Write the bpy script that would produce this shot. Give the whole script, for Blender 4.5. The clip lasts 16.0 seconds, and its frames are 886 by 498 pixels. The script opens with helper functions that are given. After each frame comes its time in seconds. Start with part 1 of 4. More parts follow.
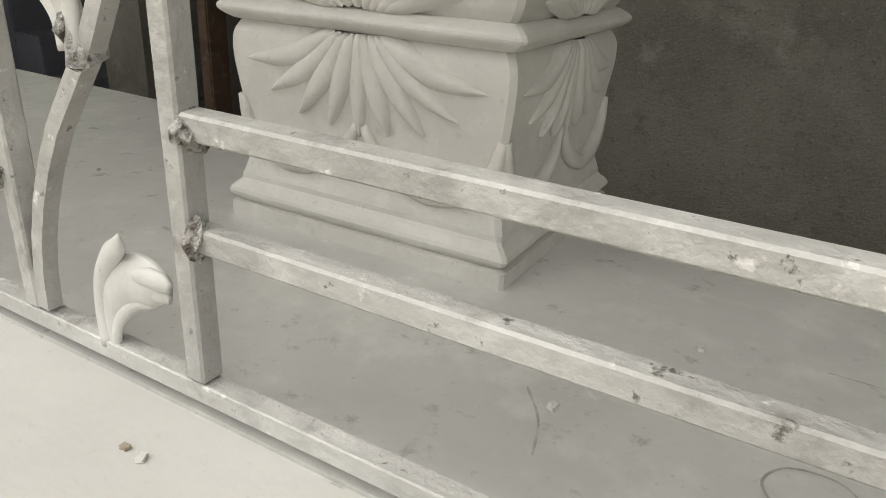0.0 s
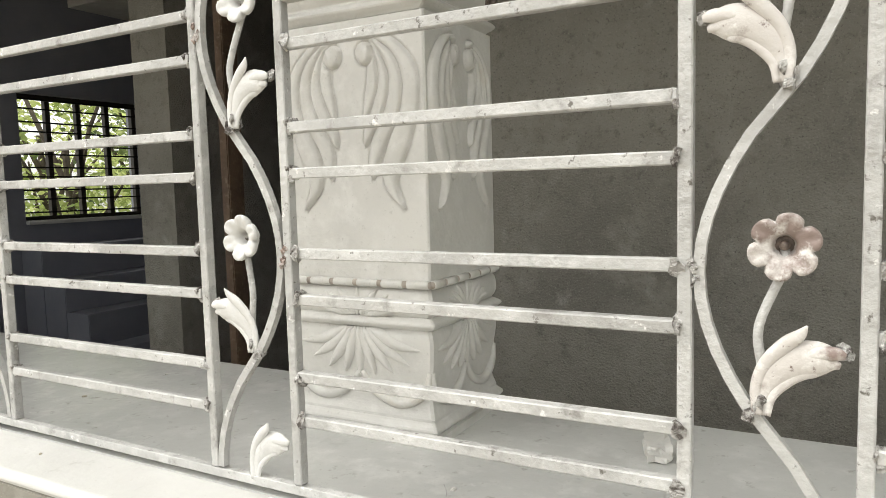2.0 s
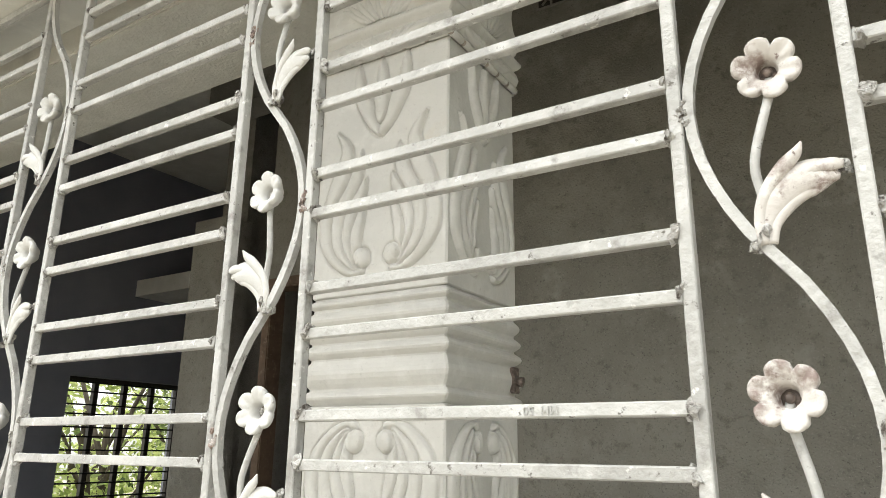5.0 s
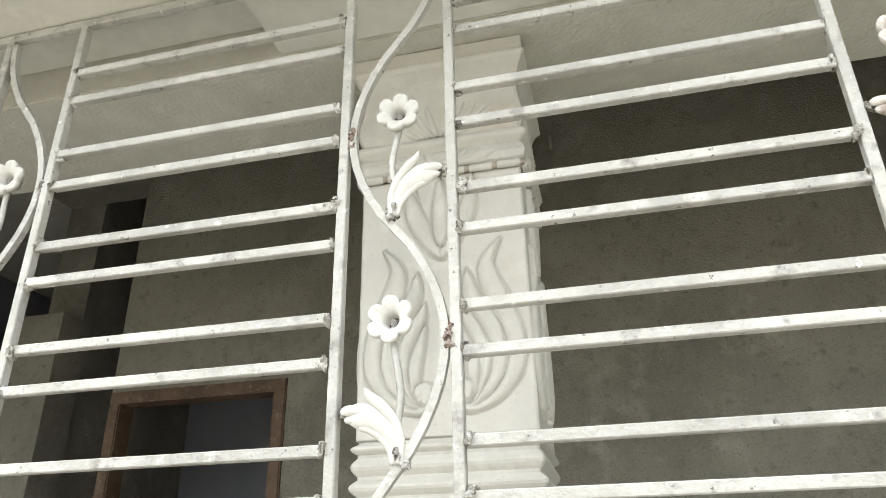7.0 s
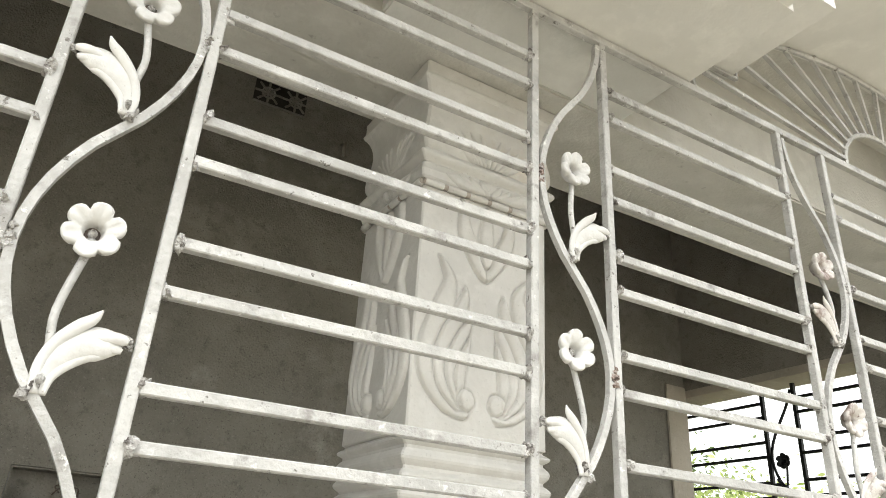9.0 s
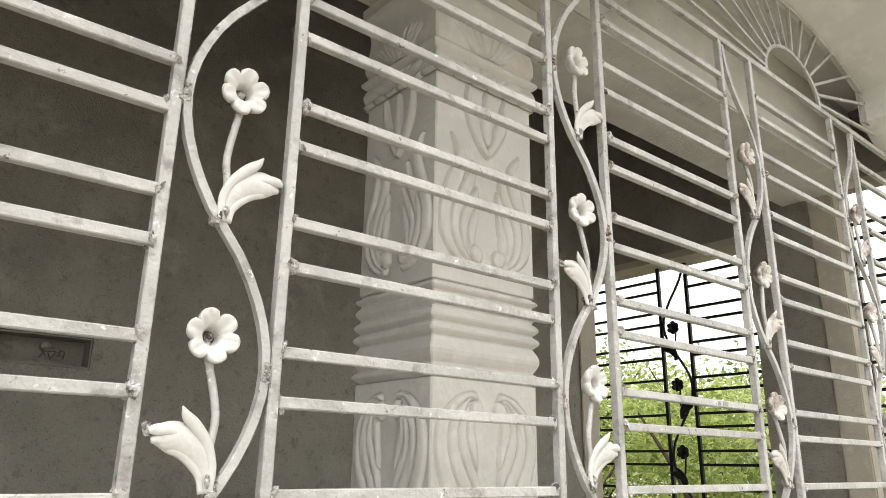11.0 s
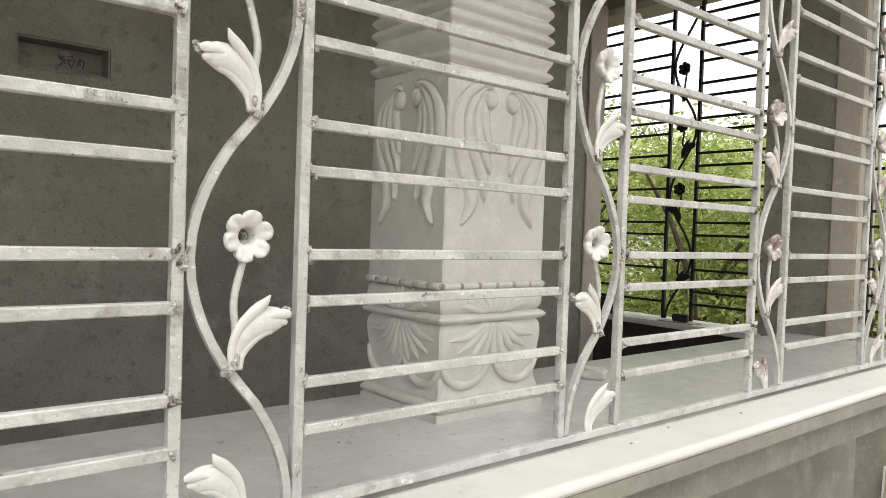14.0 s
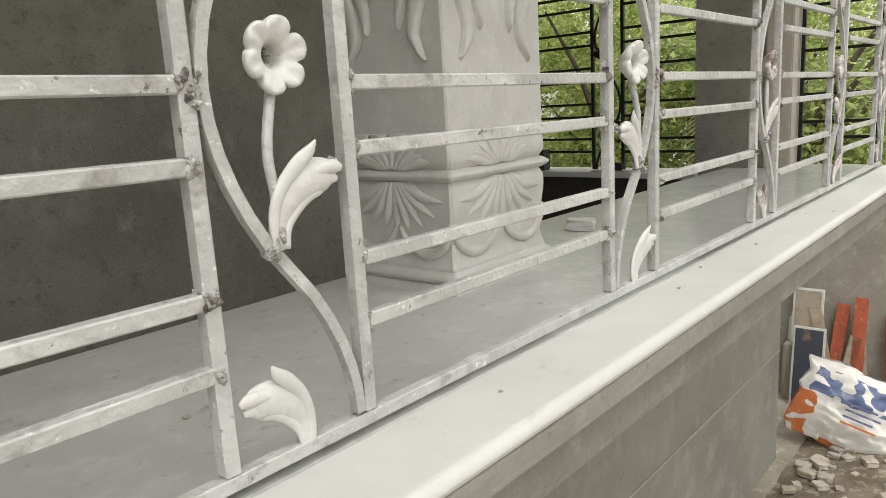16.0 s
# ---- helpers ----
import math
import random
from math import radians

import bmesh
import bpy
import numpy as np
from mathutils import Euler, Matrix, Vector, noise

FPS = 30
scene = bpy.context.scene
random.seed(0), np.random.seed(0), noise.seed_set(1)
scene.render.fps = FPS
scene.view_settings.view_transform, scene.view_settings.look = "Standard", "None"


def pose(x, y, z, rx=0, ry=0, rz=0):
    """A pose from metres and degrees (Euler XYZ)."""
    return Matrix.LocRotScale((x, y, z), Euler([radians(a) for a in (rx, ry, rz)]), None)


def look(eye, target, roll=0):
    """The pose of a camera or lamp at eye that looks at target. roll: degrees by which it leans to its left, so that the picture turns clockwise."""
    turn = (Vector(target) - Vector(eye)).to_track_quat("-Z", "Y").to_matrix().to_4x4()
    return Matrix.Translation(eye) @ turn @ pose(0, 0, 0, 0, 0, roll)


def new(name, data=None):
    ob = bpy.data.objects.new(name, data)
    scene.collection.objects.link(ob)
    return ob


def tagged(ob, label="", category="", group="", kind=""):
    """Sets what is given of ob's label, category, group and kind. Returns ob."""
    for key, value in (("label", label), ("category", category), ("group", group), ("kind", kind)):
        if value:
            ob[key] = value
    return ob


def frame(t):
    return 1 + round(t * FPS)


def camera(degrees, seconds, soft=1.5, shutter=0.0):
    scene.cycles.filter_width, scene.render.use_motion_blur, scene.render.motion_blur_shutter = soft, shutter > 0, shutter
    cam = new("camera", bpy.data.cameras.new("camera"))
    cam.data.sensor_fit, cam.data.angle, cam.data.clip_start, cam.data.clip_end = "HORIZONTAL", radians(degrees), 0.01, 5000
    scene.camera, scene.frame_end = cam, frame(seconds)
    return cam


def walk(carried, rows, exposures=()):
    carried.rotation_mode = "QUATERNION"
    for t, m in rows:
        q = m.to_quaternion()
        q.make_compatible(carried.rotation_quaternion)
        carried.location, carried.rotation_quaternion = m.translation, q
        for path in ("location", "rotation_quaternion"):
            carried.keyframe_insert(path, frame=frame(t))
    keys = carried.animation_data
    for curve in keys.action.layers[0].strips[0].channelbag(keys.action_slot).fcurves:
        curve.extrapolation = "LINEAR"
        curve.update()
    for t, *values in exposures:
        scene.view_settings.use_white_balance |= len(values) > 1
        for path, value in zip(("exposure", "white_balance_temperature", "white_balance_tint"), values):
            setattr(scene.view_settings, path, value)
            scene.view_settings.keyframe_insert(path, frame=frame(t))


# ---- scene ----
cam = camera(63.97, 16.0, soft=0.6)
PATH = [
    (0, (0.4627, -0.2935, 0.3303), (-0.4354, 1.3029, -0.4727), 3.09),
    (0.5, (0.6635, -0.5416, 0.4011), (-0.4092, 1.0589, -0.1352), -1.32),
    (1, (0.8312, -0.7333, 0.4592), (-0.2796, 0.8869, 0.0834), -2.27),
    (1.5, (0.8901, -0.8544, 0.4993), (-0.1661, 0.8336, 0.3112), -1.76),
    (2, (0.8914, -0.8957, 0.5277), (-0.0775, 0.8450, 0.3506), -1.52),
    (2.5, (0.9007, -0.8647, 0.5569), (-0.0885, 0.8709, 0.4624), -1.37),
    (3, (0.8947, -0.8442, 0.5958), (-0.1233, 0.8763, 0.5365), -2.14),
    (3.5, (0.8992, -0.8348, 0.6594), (-0.1479, 0.8650, 0.7790), -2.85),
    (4, (0.8977, -0.8323, 0.6906), (-0.1749, 0.8395, 0.9249), -1.84),
    (4.5, (0.9181, -0.8439, 0.7483), (-0.1402, 0.8036, 1.1555), -0.86),
    (5, (0.9268, -0.8576, 0.7836), (-0.1097, 0.7634, 1.3294), 0.66),
    (5.2, (0.9255, -0.8658, 0.7985), (-0.0937, 0.7555, 1.3753), 0.69),
    (7.3, (0.1195, -1.0137, 0.8669), (0.0409, 0.7632, 1.7815), -3.40),
    (7.5, (-0.0261, -0.9336, 0.8643), (0.1154, 0.8217, 1.8125), -3.88),
    (7.7, (-0.1333, -0.9464, 0.8799), (0.0395, 0.8207, 1.8004), -2.00),
    (8, (-0.2784, -0.9068, 0.8660), (0.0772, 0.8319, 1.7881), 0.92),
    (8.2, (-0.3965, -0.9305, 0.8630), (0.0852, 0.7865, 1.7686), 2.47),
    (10.3, (-1.1926, -0.9931, 0.7538), (-0.0011, 0.4342, 1.4906), -1.28),
    (10.5, (-1.2054, -0.9986, 0.7348), (-0.0066, 0.4232, 1.4704), -1.54),
    (11, (-1.2006, -0.9770, 0.6753), (0.0173, 0.4994, 1.2558), 0.82),
    (11.5, (-1.2061, -0.9704, 0.6295), (0.0256, 0.5399, 1.0788), 1.76),
    (12, (-1.2200, -0.9622, 0.5739), (0.0252, 0.5720, 0.8833), 2.80),
    (12.5, (-1.2384, -0.9655, 0.5437), (0.0128, 0.5787, 0.7674), 2.81),
    (13, (-1.2481, -0.9855, 0.5147), (0.0030, 0.5694, 0.6451), 2.27),
    (13.5, (-1.2565, -0.9983, 0.4855), (-0.0127, 0.5678, 0.5067), 1.53),
    (14, (-1.2575, -1.0029, 0.4683), (0.0175, 0.5370, 0.4142), 1.93),
    (14.5, (-1.2998, -1.0149, 0.4710), (0.0066, 0.4974, 0.3899), 0.91),
    (15, (-1.3523, -1.0305, 0.4587), (0.0200, 0.4117, 0.2669), 4.46),
    (15.2, (-1.3454, -1.0155, 0.4134), (0.0599, 0.3984, 0.2512), 2.47),
    (15.5, (-1.3230, -0.8989, 0.3620), (0.0890, 0.5031, 0.1599), -0.60),
    (15.6, (-1.3128, -0.8356, 0.3574), (0.0983, 0.5576, 0.0973), -2.06),
    (16, (-1.2660, -0.6165, 0.3876), (0.2133, 0.6715, -0.0033), -3.37),
]
U = 0.78          # metres in one unit of the plan
EXPOSURES = [(0.0, -0.15, 6800, 8.5), (1.5, 0.27, 6650, 8), (3.5, 0.46, 6600, 7.5), (5.0, 0.62, 6500, 6.5), (7.5, 0.86, 6350, 6), (10.5, 0.46, 6600, 8.5), (12.5, 0.25, 6600, 8.5), (14.5, 0.08, 6600, 8.7), (15.0, -0.14, 6600, 8.7), (15.5, -0.12, 6600, 8.7), (16.0, -0.05, 6600, 8.5)]
walk(cam, [(t, look(Vector(e) * U, Vector(a) * U, r)) for t, e, a, r in PATH], EXPOSURES)

# ---- daylight: bright overcast sky with a weak, wide sun in front of the veranda ----
world = bpy.data.worlds.new("overcast_sky")
scene.world = world
world.use_nodes = True
wn, wl = world.node_tree.nodes, world.node_tree.links
sky = wn.new("ShaderNodeTexSky")
sky.sky_type, sky.sun_disc = "NISHITA", False
sky.sun_elevation, sky.sun_rotation = radians(64), radians(236)
sky.air_density, sky.dust_density, sky.ozone_density = 1.0, 5.0, 0.6
desat = wn.new("ShaderNodeHueSaturation")
desat.inputs["Saturation"].default_value = 0.12
wl.new(sky.outputs["Color"], desat.inputs["Color"])
cloud = wn.new("ShaderNodeMix")
cloud.data_type = "RGBA"
cloud.inputs["Factor"].default_value = 0.5
# an overcast dome, brighter overhead than at the horizon
dome, height = wn.new("ShaderNodeTexCoord"), wn.new("ShaderNodeSeparateXYZ")
wl.new(dome.outputs["Generated"], height.inputs["Vector"])
ramp = wn.new("ShaderNodeMapRange")
ramp.inputs["From Min"].default_value, ramp.inputs["From Max"].default_value = 0.0, 1.0
ramp.inputs["To Min"].default_value, ramp.inputs["To Max"].default_value = 4.0, 9.0
wl.new(height.outputs["Z"], ramp.inputs["Value"])
tint = wn.new("ShaderNodeVectorMath")
tint.operation = "SCALE"
tint.inputs[0].default_value = (1.0, 0.99, 0.967)
wl.new(ramp.outputs["Result"], tint.inputs["Scale"])
wl.new(tint.outputs["Vector"], cloud.inputs["B"])
wl.new(desat.outputs["Color"], cloud.inputs["A"])
wl.new(cloud.outputs["Result"], wn["Background"].inputs["Color"])
wn["Background"].inputs["Strength"].default_value = 0.30
sun = new("sun", bpy.data.lights.new("sun", "SUN"))
sun.data.energy, sun.data.angle, sun.data.color = 1.0, radians(50), (1.0, 0.97, 0.92)
sun.matrix_world = look((0, 0, 0), (0.32, 0.22, -0.92))


# ---- materials ----
def mat(name, col, rough=0.6, metal=0.0, var=(), scale=8.0, bump=0.1, bscale=60.0, spec=0.4, detail=6.0):
    """A surface: base colour, mottled with the colours in var as (colour, scale, low, high), and fine relief."""
    m = bpy.data.materials.new(name)
    m.use_nodes = True
    n, l = m.node_tree.nodes, m.node_tree.links
    b = n["Principled BSDF"]
    b.inputs["Roughness"].default_value, b.inputs["Metallic"].default_value = rough, metal
    b.inputs["Specular IOR Level"].default_value = spec
    tc = n.new("ShaderNodeTexCoord")
    info = n.new("ShaderNodeObjectInfo")
    away = n.new("ShaderNodeVectorMath")
    away.operation = "MULTIPLY_ADD"
    away.inputs[1].default_value = (37, 23, 41)
    l.new(info.outputs["Random"], away.inputs[0])
    l.new(tc.outputs["Object"], away.inputs[2])
    prev = None
    for c, s, lo, hi in var:
        tex = n.new("ShaderNodeTexNoise")
        tex.inputs["Scale"].default_value, tex.inputs["Detail"].default_value = s, detail
        tex.inputs["Roughness"].default_value = 0.65
        l.new(away.outputs["Vector"], tex.inputs["Vector"])
        ramp = n.new("ShaderNodeMapRange")
        ramp.inputs["From Min"].default_value, ramp.inputs["From Max"].default_value = lo, hi
        l.new(tex.outputs["Fac"], ramp.inputs["Value"])
        mix = n.new("ShaderNodeMix")
        mix.data_type = "RGBA"
        mix.inputs["A"].default_value, mix.inputs["B"].default_value = (*col, 1), (*c, 1)
        if prev:
            l.new(prev.outputs["Result"], mix.inputs["A"])
        l.new(ramp.outputs["Result"], mix.inputs["Factor"])
        prev = mix
    if prev:
        l.new(prev.outputs["Result"], b.inputs["Base Color"])
    else:
        b.inputs["Base Color"].default_value = (*col, 1)
    if bump:
        tex = n.new("ShaderNodeTexNoise")
        tex.inputs["Scale"].default_value, tex.inputs["Detail"].default_value = bscale, 8
        l.new(away.outputs["Vector"], tex.inputs["Vector"])
        bp = n.new("ShaderNodeBump")
        bp.inputs["Strength"].default_value, bp.inputs["Distance"].default_value = bump, 0.01
        l.new(tex.outputs["Fac"], bp.inputs["Height"])
        l.new(bp.outputs["Normal"], b.inputs["Normal"])
    return m


def leafy(name, a, b2, rough=0.5):
    """Foliage whose leaves vary in colour one by one and let some light through."""
    m = bpy.data.materials.new(name)
    m.use_nodes = True
    n, l = m.node_tree.nodes, m.node_tree.links
    p = n["Principled BSDF"]
    g = n.new("ShaderNodeNewGeometry")
    mix = n.new("ShaderNodeMix")
    mix.data_type = "RGBA"
    mix.inputs["A"].default_value, mix.inputs["B"].default_value = (*a, 1), (*b2, 1)
    l.new(g.outputs["Random Per Island"], mix.inputs["Factor"])
    l.new(mix.outputs["Result"], p.inputs["Base Color"])
    p.inputs["Roughness"].default_value = rough
    tr = n.new("ShaderNodeBsdfTranslucent")
    l.new(mix.outputs["Result"], tr.inputs["Color"])
    ad = n.new("ShaderNodeMixShader")
    ad.inputs["Fac"].default_value = 0.55
    l.new(p.outputs["BSDF"], ad.inputs[1])
    l.new(tr.outputs["BSDF"], ad.inputs[2])
    l.new(ad.outputs["Shader"], n["Material Output"].inputs["Surface"])
    return m


GRILLE = mat("primed_iron", (0.485, 0.48, 0.462), 0.38, 0.0,
             [((0.36, 0.355, 0.34), 7, 0.40, 0.62), ((0.56, 0.555, 0.537), 20, 0.54, 0.70), ((0.25, 0.24, 0.225), 26, 0.56, 0.70),
              ((0.13, 0.12, 0.105), 80, 0.625, 0.69), ((0.70, 0.695, 0.67), 60, 0.63, 0.69), ((0.22, 0.21, 0.195), 11, 0.68, 0.78)], bump=0.35, bscale=110)
# the near-black mottling puts the weld's dark crevices into its colour
WELD = mat("weld_bead", (0.42, 0.405, 0.38), 0.5, 0.0, [((0.10, 0.085, 0.075), 70, 0.50, 0.60), ((0.66, 0.65, 0.63), 55, 0.52, 0.62)], bump=1.0, bscale=260)
WELDRUST = mat("rusty_weld_bead", (0.33, 0.25, 0.21), 0.6, 0.0, [((0.09, 0.06, 0.05), 80, 0.50, 0.60), ((0.58, 0.53, 0.50), 60, 0.50, 0.62)], bump=1.0, bscale=260)
CAST = mat("cast_iron_primer", (0.57, 0.565, 0.545), 0.42, 0.0,
           [((0.52, 0.505, 0.48), 14, 0.50, 0.68), ((0.64, 0.635, 0.615), 40, 0.50, 0.70), ((0.30, 0.27, 0.24), 110, 0.68, 0.74)], bump=0.14, bscale=120)
CASTRUST = mat("thin_primer_on_rust", (0.54, 0.51, 0.48), 0.40, 0.0,
               [((0.24, 0.185, 0.165), 16, 0.50, 0.60), ((0.68, 0.66, 0.63), 45, 0.54, 0.66), ((0.18, 0.135, 0.12), 110, 0.62, 0.70)], bump=0.18, bscale=120)
STAMEN = mat("bare_iron", (0.11, 0.088, 0.076), 0.45, 0.3, [((0.25, 0.2, 0.17), 120, 0.45, 0.6)])
BLACKIRON = mat("black_iron", (0.012, 0.012, 0.012), 0.5, 0.2)
MARBLE = mat("carved_marble", (0.61, 0.597, 0.56), 0.38, 0.0,
             [((0.54, 0.53, 0.50), 5, 0.42, 0.66), ((0.66, 0.648, 0.615), 22, 0.5, 0.7), ((0.54, 0.46, 0.36), 3.2, 0.62, 0.8), ((0.48, 0.467, 0.435), 140, 0.60, 0.74)], bump=0.10, bscale=140)
BEADDARK = mat("stained_marble", (0.32, 0.28, 0.24), 0.45, 0.0, [((0.46, 0.41, 0.35), 30, 0.45, 0.65)])
SLAB = mat("polished_marble", (0.60, 0.60, 0.575), 0.22, 0.0,
           [((0.52, 0.52, 0.50), 3, 0.4, 0.65), ((0.66, 0.655, 0.63), 14, 0.5, 0.7), ((0.36, 0.35, 0.32), 6, 0.66, 0.82), ((0.40, 0.39, 0.36), 45, 0.61, 0.72), ((0.28, 0.27, 0.25), 9, 0.70, 0.80), ((0.70, 0.695, 0.675), 28, 0.66, 0.74), ((0.46, 0.45, 0.43), 170, 0.62, 0.72)], bump=0.05, bscale=60)
SILL = mat("sill_marble", (0.55, 0.545, 0.52), 0.5, 0.0,
           [((0.49, 0.485, 0.46), 4, 0.42, 0.66), ((0.36, 0.35, 0.32), 16, 0.64, 0.8), ((0.46, 0.44, 0.40), 150, 0.62, 0.74)], bump=0.08, bscale=80)
PLASTER = mat("grey_plaster", (0.290, 0.275, 0.238), 0.85, 0.0,
              [((0.205, 0.194, 0.166), 1.6, 0.38, 0.62), ((0.305, 0.290, 0.252), 6, 0.5, 0.66), ((0.40, 0.385, 0.34), 4, 0.64, 0.76),
               ((0.17, 0.16, 0.138), 28, 0.56, 0.72), ((0.125, 0.116, 0.100), 190, 0.585, 0.67), ((0.36, 0.34, 0.30), 230, 0.58, 0.68), ((0.52, 0.50, 0.45), 60, 0.715, 0.735)], bump=0.55, bscale=150)
COLPL = mat("pale_plaster", (0.33, 0.305, 0.255), 0.85, 0.0,
            [((0.26, 0.24, 0.20), 4, 0.4, 0.65), ((0.40, 0.375, 0.32), 18, 0.52, 0.72)], bump=0.25, bscale=90)
PALEPL = mat("beige_plaster", (0.50, 0.455, 0.38), 0.85, 0.0,
             [((0.40, 0.365, 0.30), 5, 0.4, 0.65), ((0.56, 0.52, 0.45), 20, 0.52, 0.72), ((0.33, 0.30, 0.25), 60, 0.62, 0.72)], bump=0.25, bscale=90)
CONCRETE = mat("raw_concrete", (0.60, 0.585, 0.535), 0.85, 0.0,
               [((0.50, 0.487, 0.44), 2.5, 0.4, 0.65), ((0.64, 0.625, 0.575), 12, 0.5, 0.72), ((0.29, 0.28, 0.245), 30, 0.64, 0.78)], bump=0.35, bscale=110)
ROUGHCAST = mat("roughcast_plaster", (0.255, 0.242, 0.208), 0.9, 0.0, [((0.20, 0.19, 0.163), 5, 0.4, 0.65), ((0.31, 0.297, 0.26), 22, 0.55, 0.72)], bump=0.7, bscale=70)
PARAPET = mat("weathered_plaster", (0.250, 0.237, 0.203), 0.9, 0.0, [((0.195, 0.185, 0.158), 2.2, 0.4, 0.65), ((0.30, 0.287, 0.25), 8, 0.5, 0.72), ((0.13, 0.122, 0.103), 45, 0.64, 0.74), ((0.36, 0.345, 0.30), 90, 0.66, 0.72)], bump=0.4, bscale=60)
WHITEWASH = mat("whitewashed_plaster", (0.68, 0.67, 0.63), 0.8, 0.0,
                [((0.60, 0.595, 0.56), 2, 0.4, 0.65), ((0.74, 0.73, 0.69), 10, 0.5, 0.7)], bump=0.15, bscale=90)
# Navy paint lifted for hazy darks; on stairs and room it stands for shade.
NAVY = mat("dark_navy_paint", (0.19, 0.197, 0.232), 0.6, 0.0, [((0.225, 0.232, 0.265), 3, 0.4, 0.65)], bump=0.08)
BLACKISH = mat("dark_timber", (0.028, 0.024, 0.021), 0.6, 0.0, [((0.045, 0.038, 0.032), 9, 0.4, 0.65)], bump=0.1)
WOOD = mat("door_timber", (0.16, 0.105, 0.07), 0.6, 0.0, [((0.10, 0.065, 0.045), 12, 0.4, 0.65), ((0.24, 0.18, 0.13), 40, 0.55, 0.7)], bump=0.2)
# kept pale so that the ground bounces daylight into the veranda
SOIL = mat("dusty_soil", (0.31, 0.28, 0.225), 0.95, 0.0, [((0.22, 0.195, 0.15), 4, 0.4, 0.65), ((0.40, 0.37, 0.31), 14, 0.52, 0.7), ((0.13, 0.11, 0.08), 40, 0.58, 0.7)], bump=0.6, bscale=25)
EARTH = mat("damp_earth", (0.17, 0.14, 0.10), 0.95, 0.0, [((0.10, 0.08, 0.055), 5, 0.4, 0.62), ((0.30, 0.26, 0.20), 18, 0.52, 0.68)], bump=0.9, bscale=30)
SLATRED = mat("red_painted_slat", (0.42, 0.10, 0.045), 0.7, 0.0, [((0.30, 0.08, 0.04), 14, 0.45, 0.65), ((0.55, 0.2, 0.11), 40, 0.55, 0.7)], bump=0.2)
SLATRAW = mat("raw_timber_slat", (0.40, 0.33, 0.24), 0.75, 0.0, [((0.30, 0.24, 0.17), 18, 0.45, 0.65)], bump=0.2)
SACKW = mat("white_woven_sack", (0.66, 0.64, 0.60), 0.55, 0.0, [((0.50, 0.47, 0.42), 7, 0.5, 0.7)], bump=0.2, bscale=220)
SACKO = mat("orange_sack_print", (0.52, 0.15, 0.045), 0.5, 0.0, [((0.6, 0.3, 0.16), 12, 0.55, 0.7)], bump=0.2, bscale=220)
SACKB = mat("blue_sack_print", (0.10, 0.13, 0.24), 0.5, 0.0, [((0.3, 0.33, 0.42), 14, 0.55, 0.7)], bump=0.2, bscale=220)
TILEBR = mat("beige_tile", (0.42, 0.36, 0.28), 0.3, 0.0, [((0.30, 0.25, 0.19), 14, 0.45, 0.65)])
TILEBL = mat("slate_blue_tile", (0.07, 0.075, 0.095), 0.3, 0.0, [((0.30, 0.22, 0.16), 9, 0.56, 0.7)])
RUBBLE = mat("plaster_rubble", (0.42, 0.38, 0.31), 0.9, 0.0, [((0.26, 0.22, 0.17), 8, 0.4, 0.65)], bump=0.4)
LEAF_A = leafy("sunlit_foliage", (0.20, 0.27, 0.065), (0.60, 0.66, 0.26))
LEAF_B = leafy("deep_foliage", (0.06, 0.10, 0.03), (0.38, 0.45, 0.16))
PALM = leafy("palm_foliage", (0.20, 0.25, 0.11), (0.38, 0.42, 0.20))
PENCIL = mat("pencil_graphite", (0.30, 0.295, 0.285), 0.6, 0.0, [((0.45, 0.44, 0.42), 60, 0.4, 0.6)], bump=0)
BARK = mat("bark", (0.12, 0.10, 0.075), 0.9, 0.0, [((0.07, 0.055, 0.04), 10, 0.4, 0.65)], bump=0.5, bscale=40)
PLASTICBLK = mat("black_plastic", (0.02, 0.02, 0.02), 0.4)


# ---- mesh helpers ----
def part(name, bm, material, parent=None, label="", smooth=False):
    me = bpy.data.meshes.new(name)
    bmesh.ops.recalc_face_normals(bm, faces=bm.faces[:])
    if smooth:
        for f in bm.faces:
            f.smooth = True
    bm.to_mesh(me)
    bm.free()
    me.materials.append(material)
    ob = new(name, me)
    if parent:
        ob.parent = parent
    if label:
        ob["label"] = label
    return ob


def again(ob, parent, m):
    """Another piece on the same mesh."""
    o = new(ob.name.split(".")[0], ob.data)
    o.parent = parent
    o.matrix_basis = m
    if "label" in ob:
        o["label"] = ob["label"]
    return o


def box(x0, x1, y0, y1, z0, z1, bevel=0.0, bm=None, seg=2):
    own = bm or bmesh.new()
    vs = bmesh.ops.create_cube(own, size=1)["verts"]
    bmesh.ops.transform(own, verts=vs, matrix=Matrix.LocRotScale(((x0 + x1) / 2, (y0 + y1) / 2, (z0 + z1) / 2), None, (abs(x1 - x0), abs(y1 - y0), abs(z1 - z0))))
    if bevel:
        es = list({e for v in vs for e in v.link_edges})
        bmesh.ops.bevel(own, geom=es, offset=bevel, segments=seg, affect="EDGES")
    return own


